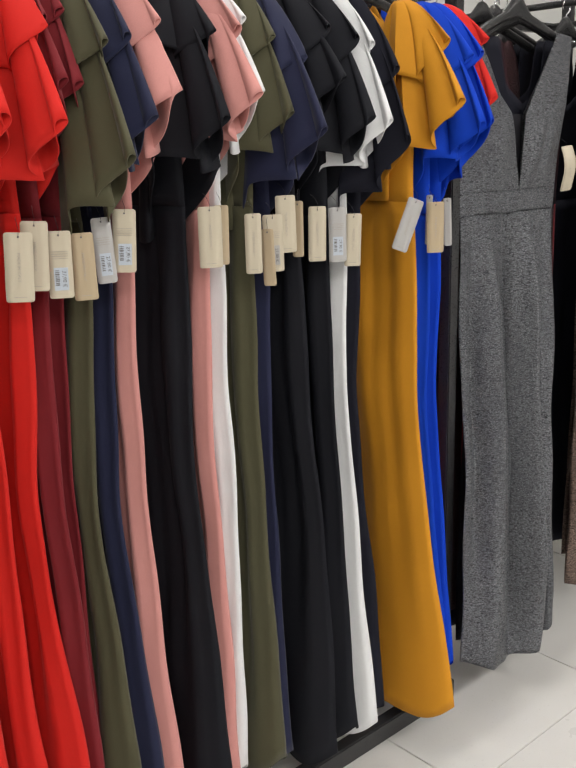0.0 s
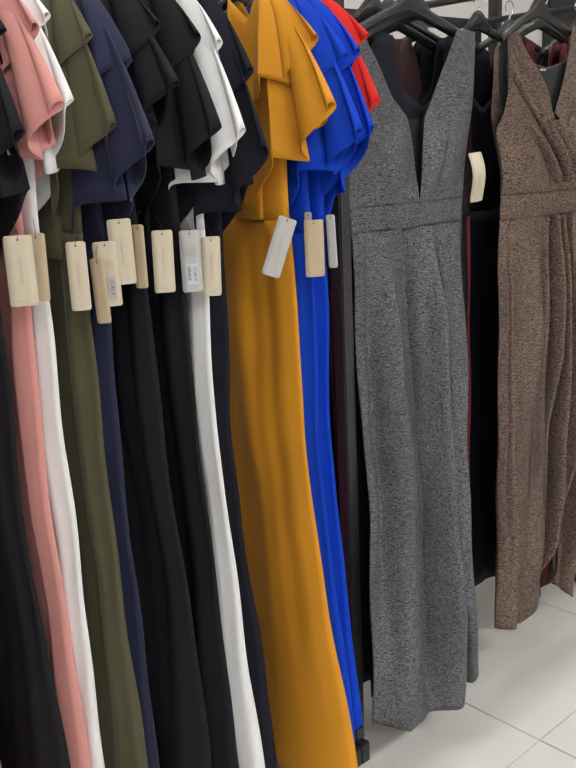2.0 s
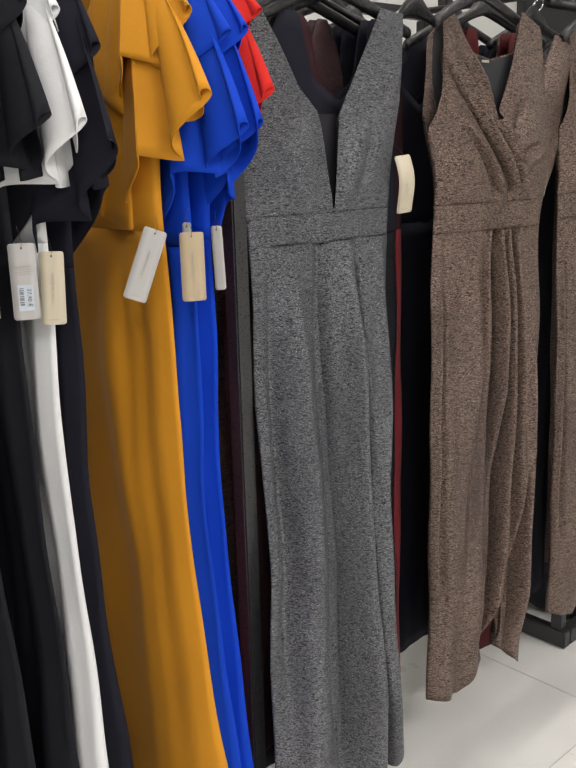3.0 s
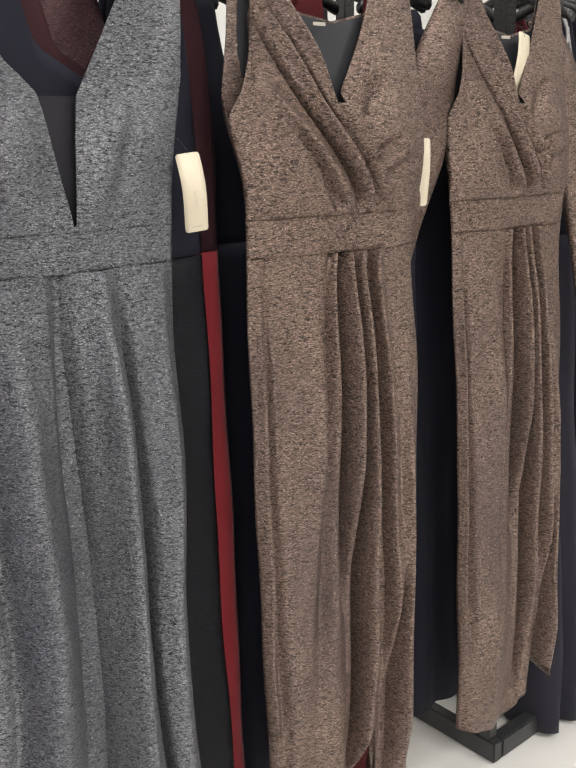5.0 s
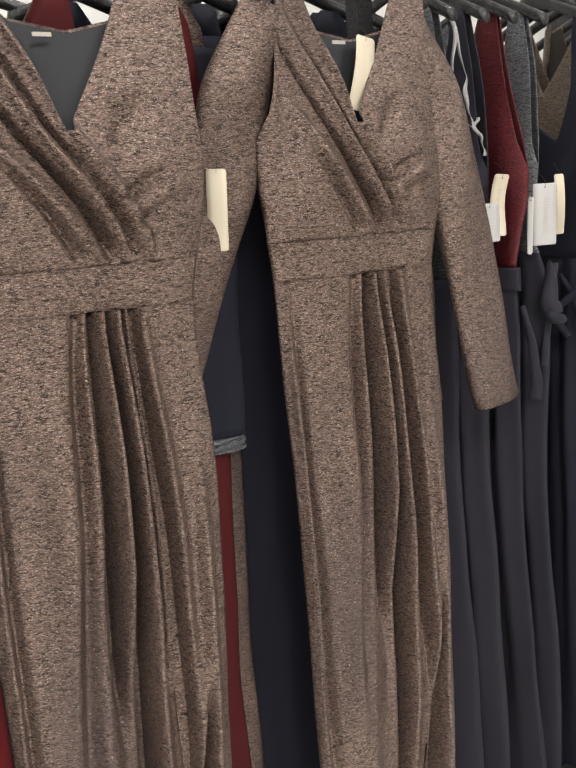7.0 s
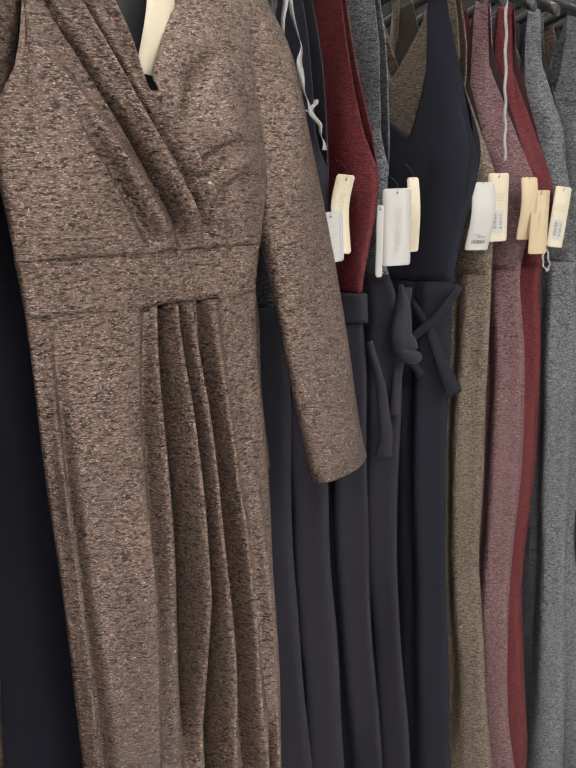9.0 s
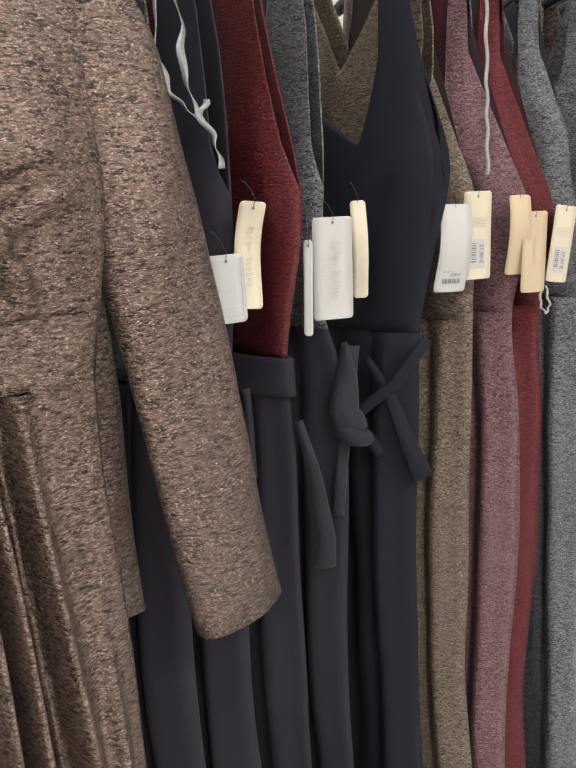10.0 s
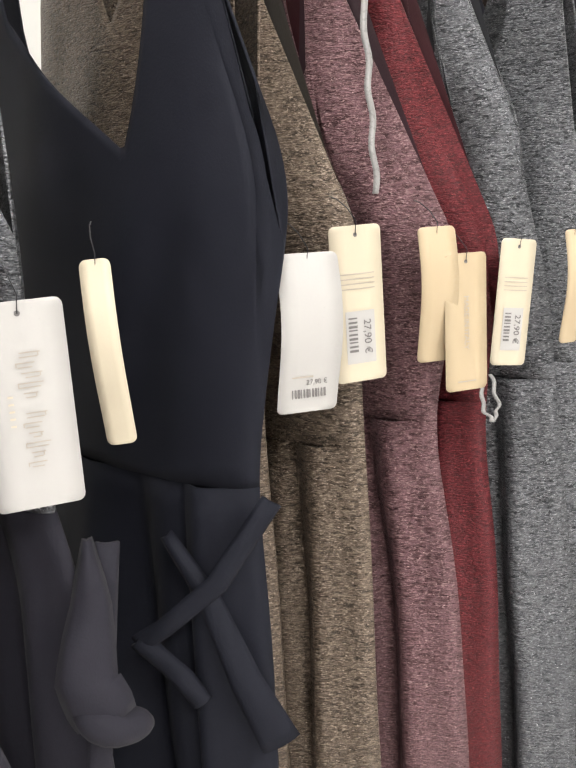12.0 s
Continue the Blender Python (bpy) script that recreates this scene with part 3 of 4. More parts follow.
grey = front_dress("long grey glitter-knit gown with a plunging neckline", G_GREY, grey_rows, 1.885, 1.305, 1.252, 0.10,
            lerp_top([(-1, 1.44), (-0.985, 1.5), (-0.975, 1.66), (-0.82, 1.665), (-0.38, 1.52), (-0.17, 1.48), (-0.05, 1.40), (0.085, 1.31), (0.10, 1.31), (0.112, 1.40), (0.125, 1.475), (0.62, 1.66), (0.97, 1.655), (0.985, 1.5), (1, 1.44)]),
            lerp_top([(-1, 1.44), (-0.95, 1.655), (-0.7, 1.65), (0, 1.36), (0.7, 1.65), (0.95, 1.64), (1, 1.44)]), DEPTH,
            [(-0.62, 1.40, -0.55, 1.29, 0.1, -0.010), (0.55, 1.44, 0.42, 1.29, 0.08, -0.011), (-0.35, 1.45, -0.4, 1.3, 0.2, 0.008), (0.35, 1.45, 0.33, 1.3, 0.18, 0.008)],
            [(0.48, 1.18, 0.60, 0.75, 0.035, -0.024), (0.60, 0.78, 0.72, 0.12, 0.022, -0.064), (0.28, 1.2, 0.42, 0.2, 0.10, 0.035), (-0.08, 1.2, 0.0, 0.2, 0.08, -0.032), (-0.5, 1.15, -0.45, 0.15, 0.14, 0.032), (-0.78, 1.1, -0.76, 0.3, 0.06, -0.019), (0.84, 1.2, 0.86, 0.1, 0.09, 0.022)],
            (0.014, 4, 0.6), skew=-0.022, bulges=[(-0.5, 1.40, 0.3, 0.07, 0.012), (0.5, 1.40, 0.3, 0.07, 0.014), (0.0, 0.1, 0.8, 0.3, 0.02)], seed=31, low=lerp_top([(-1, 0.135), (-0.6, 0.105), (0, 0.105), (0.5, 0.118), (0.68, 0.15), (0.76, 0.13), (1, 0.16)]))

panel = box_bm(-0.045, 0.055, 1.3215, 1.3230, 1.29, 1.478, 0.0004)
part("neck_inset", panel, YOKE_MESH, grey, "dark sheer mesh panel in the neckline")

VNECK = [(-1, 1.445), (-0.97, 1.455), (-0.87, 1.485), (-0.81, 1.54), (-0.79, 1.6), (-0.78, 1.675), (-0.60, 1.68), (-0.02, 1.464), (0.02, 1.464), (0.52, 1.65), (0.60, 1.68), (0.92, 1.65), (0.95, 1.55), (1, 1.42)]
HIGH_BACK = lerp_top([(-1, 1.44), (-0.93, 1.62), (-0.62, 1.66), (-0.3, 1.60), (0.1, 1.585), (0.5, 1.60), (0.62, 1.66), (0.9, 1.62), (1, 1.42)])
WRAP_STEPS = [(-0.44, 1.63, 0.60, 1.31, 0.008, 0.010)]
BULGES = [(-0.42, 1.385, 0.40, 0.075, 0.010), (0.62, 1.385, 0.24, 0.07, 0.016)]
WRAP = [(-0.50, 1.62, 0.54, 1.312, 0.030, 0.012), (-0.58, 1.60, 0.44, 1.308, 0.016, -0.019), (-0.64, 1.59, 0.36, 1.305, 0.034, 0.015), (-0.72, 1.57, 0.26, 1.302, 0.021, -0.032), (-0.74, 1.50, 0.12, 1.302, 0.055, 0.013), (-0.50, 1.43, -0.02, 1.305, 0.028, -0.017),
        (0.26, 1.372, 0.62, 1.412, 0.07, -0.016), (0.40, 1.345, 0.74, 1.380, 0.07, -0.013), (0.30, 1.44, 0.46, 1.50, 0.06, -0.009)]
SKIRT = [(0.06, 1.245, -0.06, 0.70, 0.030, -0.038), (0.13, 1.245, 0.04, 0.45, 0.045, 0.022), (0.20, 1.245, 0.16, 0.35, 0.026, -0.045), (0.27, 1.245, 0.30, 0.40, 0.045, 0.022), (0.33, 1.245, 0.40, 0.75, 0.022, -0.035), (0.42, 1.245, 0.56, 0.55, 0.030, -0.029),
         (0.50, 1.20, 0.70, 0.30, 0.06, 0.019), (-0.08, 1.22, -0.42, 0.55, 0.05, -0.022), (-0.35, 1.05, -0.45, 0.30, 0.18, 0.026), (0.10, 0.80, 0.12, 0.20, 0.11, -0.035), (-0.82, 1.15, -0.86, 0.4, 0.03, -0.013), (-0.90, 1.15, -0.93, 0.4, 0.03, 0.008),
         (0.74, 0.66, 0.52, 0.2, 0.035, -0.035), (0.80, 0.95, 0.76, 0.3, 0.06, 0.022)]
b1_rows = [(1.68, 2.170, 2.500, 1.285), (1.55, 2.160, 2.505, 1.27), (1.46, 2.140, 2.500, 1.258), (1.40, 2.160, 2.500, 1.252), (1.35, 2.172, 2.488, 1.25), (1.25, 2.174, 2.463, 1.25), (1.15, 2.170, 2.467, 1.25), (1.05, 2.166, 2.477, 1.248), (0.95, 2.164, 2.479, 1.246),
           (0.85, 2.162, 2.476, 1.245), (0.75, 2.163, 2.471, 1.244), (0.65, 2.165, 2.466, 1.244), (0.55, 2.166, 2.462, 1.244), (0.45, 2.168, 2.455, 1.243), (0.35, 2.164, 2.449, 1.242), (0.20, 2.155, 2.435, 1.24)]
front_dress("long bronze glitter-knit wrap-front sleeveless gown", G_BROWN, b1_rows, 2.315, 1.30, 1.243, 0.2, lerp_top(VNECK), HIGH_BACK, DEPTH, WRAP, SKIRT, (0.012, 4, 2.0), skew=-0.03, steps=WRAP_STEPS, bulges=BULGES,
            lining=LINING, seed=41, low=lerp_top([(-1, 0.2), (-0.4, 0.18), (0.1, 0.24), (0.36, 0.42), (0.40, 0.40), (0.5, 0.26), (1, 0.2)]))
b2_rows = [(1.68, 2.640, 2.945, 1.295), (1.58, 2.622, 2.935, 1.28), (1.49, 2.612, 2.925, 1.265), (1.40, 2.606, 2.928, 1.255), (1.35, 2.612, 2.922, 1.253), (1.25, 2.626, 2.902, 1.253), (1.15, 2.631, 2.904, 1.252), (1.05, 2.633, 2.914, 1.252), (0.95, 2.638, 2.922, 1.251),
           (0.85, 2.644, 2.926, 1.25), (0.75, 2.647, 2.929, 1.25), (0.65, 2.650, 2.929, 1.25), (0.55, 2.654, 2.929, 1.25), (0.45, 2.656, 2.928, 1.25), (0.35, 2.657, 2.931, 1.25), (0.2, 2.655, 2.935, 1.25)]
b2 = front_dress("long bronze glitter-knit wrap gown with long sleeves", G_BROWN, b2_rows, 2.76, 1.30, 1.243, 0.2, lerp_top(VNECK), HIGH_BACK, DEPTH, WRAP, SKIRT, (0.012, 4, 2.6), skew=-0.0175, steps=WRAP_STEPS, bulges=BULGES,
                 lining=LINING, seed=43, low=lerp_top([(-1, 0.22), (-0.4, 0.2), (0.3, 0.24), (0.5, 0.4), (0.56, 0.3), (1, 0.24)]))


def sleeve(path, widths, flat=0.3, sides=26, seed=0):
    """A hanging sleeve: a flattened tube along a path, open at the cuff, with soft wrinkles."""
    rng = np.random.RandomState(seed)
    w = rng.uniform(0, 6, 3)
    pts = np.array(path, float)
    q = np.linspace(0, 1, len(pts))
    fine = np.linspace(0, 1, 46)
    p = np.stack([smooth_at(fine, q, pts[:, k]) for k in range(3)], 1)
    p[0], p[-1] = pts[0], pts[-1]
    r = smooth_at(fine, q, widths)
    verts, faces = [], []
    for i in range(46):
        d = Vector(p[min(i + 1, 45)] - p[max(i - 1, 0)]).normalized()
        side = d.cross(Vector((0, 1, 0))).normalized()
        up = Vector((0, 1, 0))
        for k in range(sides):
            a = 2 * math.pi * k / sides
            rr = 1 + 0.05 * math.sin(3 * a + 8 * fine[i] + w[0]) + 0.03 * math.sin(5 * a + 23 * fine[i] + w[1])
            verts.append(Vector(p[i]) + side * r[i] * math.cos(a) + up * (r[i] * flat * math.sin(a) * rr + 0.003 * math.sin(14 * fine[i] + 2 * a + w[2])))
    for i in range(45):
        for k in range(sides):
            a, b = i * sides + k, i * sides + (k + 1) % sides
            faces.append((a, b, b + sides, a + sides))
    return verts, faces


v, f = sleeve([(0.15, 1.295, 1.625), (0.198, 1.28, 1.50), (0.215, 1.255, 1.37), (0.236, 1.235, 1.2), (0.264, 1.21, 1.0)], [0.035, 0.052, 0.054, 0.05, 0.047], 0.42, seed=3)
piece("sleeve", mesh_of("sleeve", v, f, G_BROWN), b2, thick=0.002)
v, f = sleeve([(-0.105, 1.295, 1.63), (-0.17, 1.285, 1.5), (-0.205, 1.285, 1.38), (-0.27, 1.292, 1.22), (-0.35, 1.305, 1.0)], [0.035, 0.055, 0.054, 0.05, 0.047], 0.36, seed=4)
piece("sleeve", mesh_of("sleeve", v, f, G_BROWN), b2, thick=0.002)


def backing(label, cloth, cx, y, half, hem, seed, top=1.6, flare=0.0, yoke=None, dip=0.10, taper=1.0):
    """A plainer dress further back on an arm, of which strips show."""
    d = thing("evening_gown", label, "dress", facing(cx), "gowns further back on the arms")
    rows = [(z, -half * (1 - taper * (1 - k)), half * (1 - taper * (1 - k)), -y) for z, k in ((1.66, 0.9), (1.5, 1.0), (1.25, 0.86), (1.0, 0.98), (0.6, 0.9))] + [(hem, -half - flare, half + flare, -y)]
    dp = [(1.7, 0.015), (1.4, 0.02), (1.0, 0.02), (0.1, 0.026)]
    tp = lerp_top([(-1, 1.42), (-0.92, top), (-0.72, top + 0.05), (-0.5, top + 0.05), (-0.36, top - 0.6 * dip), (0, top - dip), (0.36, top - 0.6 * dip), (0.5, top + 0.05), (0.72, top + 0.05), (0.92, top), (1, 1.42)])
    v, f = shell(rows, flat_top(1.252), tp, tp, dp, columns=36, levels=14, seed=seed)
    piece("bodice", mesh_of("bodice", v, f, yoke or cloth), d, thick=0.0016)
    v, f = shell(rows, hem, flat_top(1.25), flat_top(1.25), dp, (), (0.005, 5, seed), columns=40, levels=36, seed=seed)
    piece("skirt", mesh_of("skirt", v, f, cloth), d, thick=0.0016)
    hanger(facing(cx, y), 0.19, 1.70)
    return d


hanger(facing(1.90, 1.318), 0.18, 1.705)
hanger(facing(2.325, 1.285), 0.165, 1.71)
hanger(facing(2.79, 1.295), 0.155, 1.71)
for args in [
    ("plum glitter mesh gown behind the grey one", G_PLUM, 1.885, 1.405, 0.17, 0.2, 53, 1.6, 0.0, None, 0.0),
    ("black sparkling knit gown behind the grey one", G_BLACK, 1.96, 1.352, 0.183, 0.14, 50, 1.6, 0.01, BLACK, 0.10, 0.0), ("black gown with a sheer laced yoke", BLACK, 1.955, 1.42, 0.212, 0.14, 51), ("burgundy gown with a dark plum yoke", MAROON, 2.0, 1.376, 0.191, 0.14, 52, 1.6, 0.0, DARK_BODICE, 0.10, 0.0),
    ("bronze glitter gown on a display arm", G_BROWN, 1.88, 1.55, 0.17, 0.2, 54), ("black gown on a display arm", BLACK, 2.10, 1.50, 0.22, 0.14, 55), ("black gown on a display arm", BLACK, 2.33, 1.46, 0.17, 0.2, 56),
    ("dark wine gown on a display arm", SHADED_MAROON, 2.44, 1.345, 0.136, 0.18, 57), ("bronze glitter gown on a display arm", G_BROWN, 2.462, 1.375, 0.157, 0.2, 58),
    ("black gown on a display arm", BLACK, 2.55, 1.52, 0.24, 0.16, 59), ("black gown on a display arm", INK, 2.74, 1.43, 0.21, 0.2, 60),
    ("black gown on a display arm", BLACK, 2.86, 1.49, 0.20, 0.2, 61), ("black gown on a display arm", BLACK, 2.35, 1.66, 0.26, 0.2, 62),
]:
    backing(*args)
black_sleeved = thing("evening_gown", "black gown with long sleeves and glitter cuffs", "dress", facing(2.60), "gowns further back on the arms")
v, f = sleeve([(-0.02, 1.36, 1.58), (-0.04, 1.345, 1.4), (-0.045, 1.335, 1.2), (-0.05, 1.33, 1.012)], [0.03, 0.05, 0.045, 0.042], 0.3, seed=6)
piece("sleeve", mesh_of("sleeve", v, f, BLACK), black_sleeved, thick=0.0016)
v, f = sleeve([(-0.05, 1.33, 1.012), (-0.05, 1.33, 1.0), (-0.05, 1.33, 0.988)], [0.0435, 0.0435, 0.0435], 0.3, seed=6)
piece("cuff", mesh_of("cuff", v, f, G_GREY), black_sleeved, "grey glitter cuff")
v, f = shell([(1.62, -0.06, 0.2, -1.40), (1.25, 0.0, 0.22, -1.40), (0.2, 0.0, 0.26, -1.40)], 0.2, flat_top(1.6), flat_top(1.6), [(1.7, 0.02), (0.1, 0.03)], (), (0.004, 5, 1), columns=36, levels=50, seed=8)
piece("body", mesh_of("body", v, f, BLACK), black_sleeved, thick=0.0016)


# ---- glitter dresses across the second rack ----
def tank_dress(x, cloth, label, edge, seed, skirt=None, waist=1.195, arm=1.38, hem=0.018, turn=0.0, folds=0.008, neck=1.42, back=1.50, thickness=1.0, strap=(0.48, 0.60, 0.80, 0.84, 0.93), vee=0.04, apex=0.0, lining=None, scoop=False):
    """A sleeveless long dress hung across the rail; its armhole faces the aisle."""
    d = thing("glitter_dress" if skirt is None else "two_tone_dress", label, "dress", SIDEWAYS(x, turn=turn), "sleeveless dresses on the rack")
    rows = [(1.66, -0.135, 0.135, 0), (1.55, -0.15, 0.15, 0)]
    if apex:
        rows = [(1.66, -0.072, 0.072, 0), (1.56, -0.076, 0.076, 0), (1.48, -0.088, 0.088, 0), (1.42, -0.120, 0.120, 0)]
    for z, off in edge:
        rows.append((z, -0.155 - 0.02 * math.exp(-(((z - 0.95) / 0.2) ** 2)) - 0.08 * max(0, 0.6 - z), 0.155 - off, 0))
    depth = [(z, t * thickness) for z, t in [(1.7, 0.012), (1.5, 0.03), (1.38, 0.045), (1.2, 0.03), (0.95, 0.042), (0.6, 0.034), (0.1, 0.05)]]
    tp = lerp_top([(-1, arm), (-0.93, arm + 0.05), (-0.84, 1.6), (-0.8, 1.655), (-0.60, 1.665), (-0.48, neck + 0.11), (vee, neck), (strap[0], neck + 0.11), (strap[1], 1.665), (strap[2], 1.655), (strap[3], 1.6), (strap[4], arm + 0.05), (1, arm)])
    if apex:
        tp = lerp_top([(-1, arm), (-0.975, apex), (-0.95, 1.655), (-0.64, 1.665), (-0.60, apex), (0, neck), (0.60, apex), (0.64, 1.665), (0.95, 1.655), (0.975, apex), (1, arm)])
    bk = lerp_top([(-1, arm), (-0.84, 1.6), (-0.8, 1.655), (-0.5, 1.665), (0, back), (0.5, 1.665), (0.8, 1.655), (0.84, 1.6), (1, arm)])
    if apex:
        bk = lerp_top([(-1, arm), (-0.97, apex), (-0.94, 1.65), (-0.5, 1.66), (0, back), (0.5, 1.66), (0.94, 1.65), (0.97, apex), (1, arm)])
    if scoop:
        bk = lerp_top([(-1, arm), (-0.9, 1.655), (-0.78, 1.665), (-0.68, back + 0.08), (-0.4, back), (0.4, back), (0.7, back + 0.1), (0.78, 1.665), (0.9, 1.655), (1, arm)])
    v, f = shell(rows, flat_top(waist), tp, bk, depth, [(0.6, 1.40, 0.4, 1.22, 0.1, -0.006)], columns=60, levels=28, seed=seed)
    piece("bodice", mesh_of("bodice", v, f, cloth), d, thick=0.002)
    if lining:
        v, f = shell(rows, flat_top(waist + 0.05), bk, lambda s: bk(s) - 0.003, depth, columns=40, levels=16, half="back", inset=0.0045, seed=seed)
        piece("lining", mesh_of("lining", v, f, lining), d, "smooth reverse of the cloth")
    v, f = shell(rows, hem, flat_top(waist), flat_top(waist), depth, [(0.3, 1.15, 0.4, 0.2, 0.1, -0.018), (0.62, 1.17, 0.68, 0.3, 0.05, -0.012), (0.78, 1.15, 0.74, 0.2, 0.07, 0.012), (0.0, 1.1, 0.1, 0.2, 0.15, 0.016)], (folds, 4, seed * 1.3), columns=60, levels=50, low_wave=0.006, seed=seed)
    piece("skirt", mesh_of("skirt", v, f, skirt or cloth), d, thick=0.002)
    hanger(SIDEWAYS(x, turn=turn), 0.165)
    return d


STRAIGHT = [(1.37, 0.0), (1.19, 0.012), (0.9, 0.0), (0.6, 0.004), (0.4, -0.03), (0.16, -0.06)]
tank_dress(3.05, G_SLATE, "grey glitter bodice dress with a black crepe skirt", [(1.37, -0.01), (1.19, 0.01), (0.79, 0.0), (0.58, -0.02), (0.24, -0.05)], 71, CHARCOAL)
tank_dress(3.125, CHARCOAL, "black sleeveless dress on the rack", [(1.37, 0.0), (1.19, 0.012), (0.79, 0.0), (0.58, -0.02), (0.24, -0.05)], 72)
s1 = tank_dress(3.195, G_RED, "wine glitter bodice dress with a black belted skirt", [(1.35, -0.035), (1.19, 0.0), (1.09, -0.012), (0.98, -0.012), (0.76, -0.015), (0.54, -0.04), (0.18, -0.08)], 73, CHARCOAL, waist=1.20, thickness=0.6)
s2 = tank_dress(3.272, G_SLATE, "grey glitter bodice dress with a black tied skirt", [(1.40, 0.01), (1.24, 0.03), (1.2, -0.008), (1.07, -0.014), (0.74, -0.012), (0.51, -0.035), (0.27, -0.055)], 74, CHARCOAL, waist=1.22, back=1.45, thickness=0.75)
tank_dress(3.475, G_GOLD, "old gold glitter dress with a cowl neck", [(1.37, 0.05), (1.19, 0.05), (0.6, 0.05), (0.16, 0.03)], 75, neck=1.52)
s3 = tank_dress(3.42, INK, "ink black sleeveless crepe dress with a waist tie", [(1.40, -0.055), (1.33, -0.03), (1.2, 0.0), (0.98, 0.0), (0.72, 0.0), (0.4, -0.02), (0.18, -0.04)], 76, arm=1.36, neck=1.425, back=1.33, strap=(0.68, 0.76, 0.93, 0.95, 0.97), vee=0.38, scoop=True)
tank_dress(3.535, G_GOLD, "old gold glitter-knit dress with thin straps", [(1.37, -0.005), (1.19, 0.0), (0.9, 0.004), (0.68, 0.006), (0.43, -0.02), (0.16, -0.05)], 77, arm=1.385, neck=1.37, apex=1.47, lining=GOLD_IN)
tank_dress(3.625, G_MAUVE, "mauve glitter-knit dress on a black hanger", [(1.345, -0.035), (1.26, -0.015), (1.19, 0.004), (1.04, -0.018), (0.9, -0.022), (0.53, -0.006), (0.27, -0.02), (0.13, -0.05)], 78, arm=1.36, neck=1.37, apex=1.49, lining=MAUVE_IN)
tank_dress(3.70, G_RED, "wine red glitter-knit dress on a black hanger", [(1.345, -0.02), (1.16, 0.005), (1.03, -0.005), (0.81, -0.005), (0.54, 0.012), (0.2, -0.02)], 79, arm=1.36, neck=1.37, apex=1.485, lining=RED_IN)
tank_dress(3.80, G_SLATE, "grey glitter-knit dress on a black hanger", [(1.455, 0.0), (1.3, 0.0), (1.08, -0.018), (0.9, -0.03), (0.6, -0.03), (0.2, -0.05)], 80, arm=1.43, neck=1.40, apex=1.51, lining=SLATE_IN)
tank_dress(3.885, G_SLATE, "grey glitter-knit dress on a black hanger", STRAIGHT, 81)
tank_dress(3.97, CHARCOAL, "black crepe sleeveless dress", STRAIGHT, 82)
tank_dress(4.06, G_BROWN, "bronze glitter-knit dress on a black hanger", STRAIGHT, 83)
FAR = [(CHARCOAL, "black crepe"), (G_SLATE, "grey glitter-knit"), (G_RED, "wine glitter-knit"), (CHARCOAL, "black crepe"), (G_MAUVE, "mauve glitter-knit")]
for i in range(15):
    cloth, words = FAR[i * 3 % 5]
    tank_dress(4.135 + 0.074 * i, cloth, f"{words} sleeveless dress on a black hanger", STRAIGHT, 84 + i)


# ---- a second long sleeve behind the bronze gown ----
behind = thing("glitter_dress", "bronze glitter gown with long sleeves behind the wrap gown", "dress", facing(2.90), "gowns further back on the arms")
v, f = sleeve([(0.02, 1.40, 1.6), (0.03, 1.335, 1.4), (0.03, 1.30, 1.2), (0.032, 1.285, 1.0)], [0.03, 0.034, 0.032, 0.03], 0.35, seed=9)
piece("sleeve", mesh_of("sleeve", v, f, G_BROWN), behind, thick=0.002)
v, f = shell([(1.62, -0.16, 0.05, -1.43), (1.25, -0.14, 0.06, -1.42), (0.25, -0.14, 0.07, -1.42)], 0.25, flat_top(1.6), flat_top(1.6), [(1.7, 0.02), (0.1, 0.03)], (), (0.004, 5, 1), columns=30, levels=40, seed=18)
piece("body", mesh_of("body", v, f, G_BROWN), behind, thick=0.0016)


# ---- belts, bows and ribbons ----
def band(path, width, cloth, name, parent, label="", thick=0.003, bulge=0.0):
    """A flat band of cloth along a path; its breadth lies across the path in the upright plane."""
    pts = [Vector(p) for p in path]
    n, verts, faces, cols = len(pts), [], [], 7
    aisle = (parent.matrix_world.to_3x3().inverted() @ Vector((-0.55, -0.83, 0))).normalized()
    for i, p in enumerate(pts):
        d = (pts[min(i + 1, n - 1)] - pts[max(i - 1, 0)]).normalized()
        nrm = aisle
        side = d.cross(nrm).normalized()
        w = width[i] if isinstance(width, (list, tuple)) else width
        for k in range(cols):
            c = -1 + 2 * k / (cols - 1)
            verts.append(p + side * w / 2 * c + nrm * (0.005 + bulge * (1 - c * c) + 0.0008 * math.sin(0.7 * i + 2 * c)))
    for i in range(n - 1):
        for k in range(cols - 1):
            a = i * cols + k
            faces.append((a, a + 1, a + cols + 1, a + cols))
    return piece(name, mesh_of(name, verts, faces, cloth), parent, label, thick=thick)


def smooth_path(points, n=16):
    pts = np.array(points, float)
    q = np.linspace(0, 1, len(pts))
    t = np.linspace(0, 1, n)
    return [tuple(np.interp(t, q, pts[:, k])[i] for k in range(3)) for i in range(n)]


def out_path(d, points, n=16):
    """World points turned into the frame of the thing d."""
    inv = d.matrix_world.inverted()
    return [tuple(inv @ Vector(p)) for p in smooth_path(points, n)]


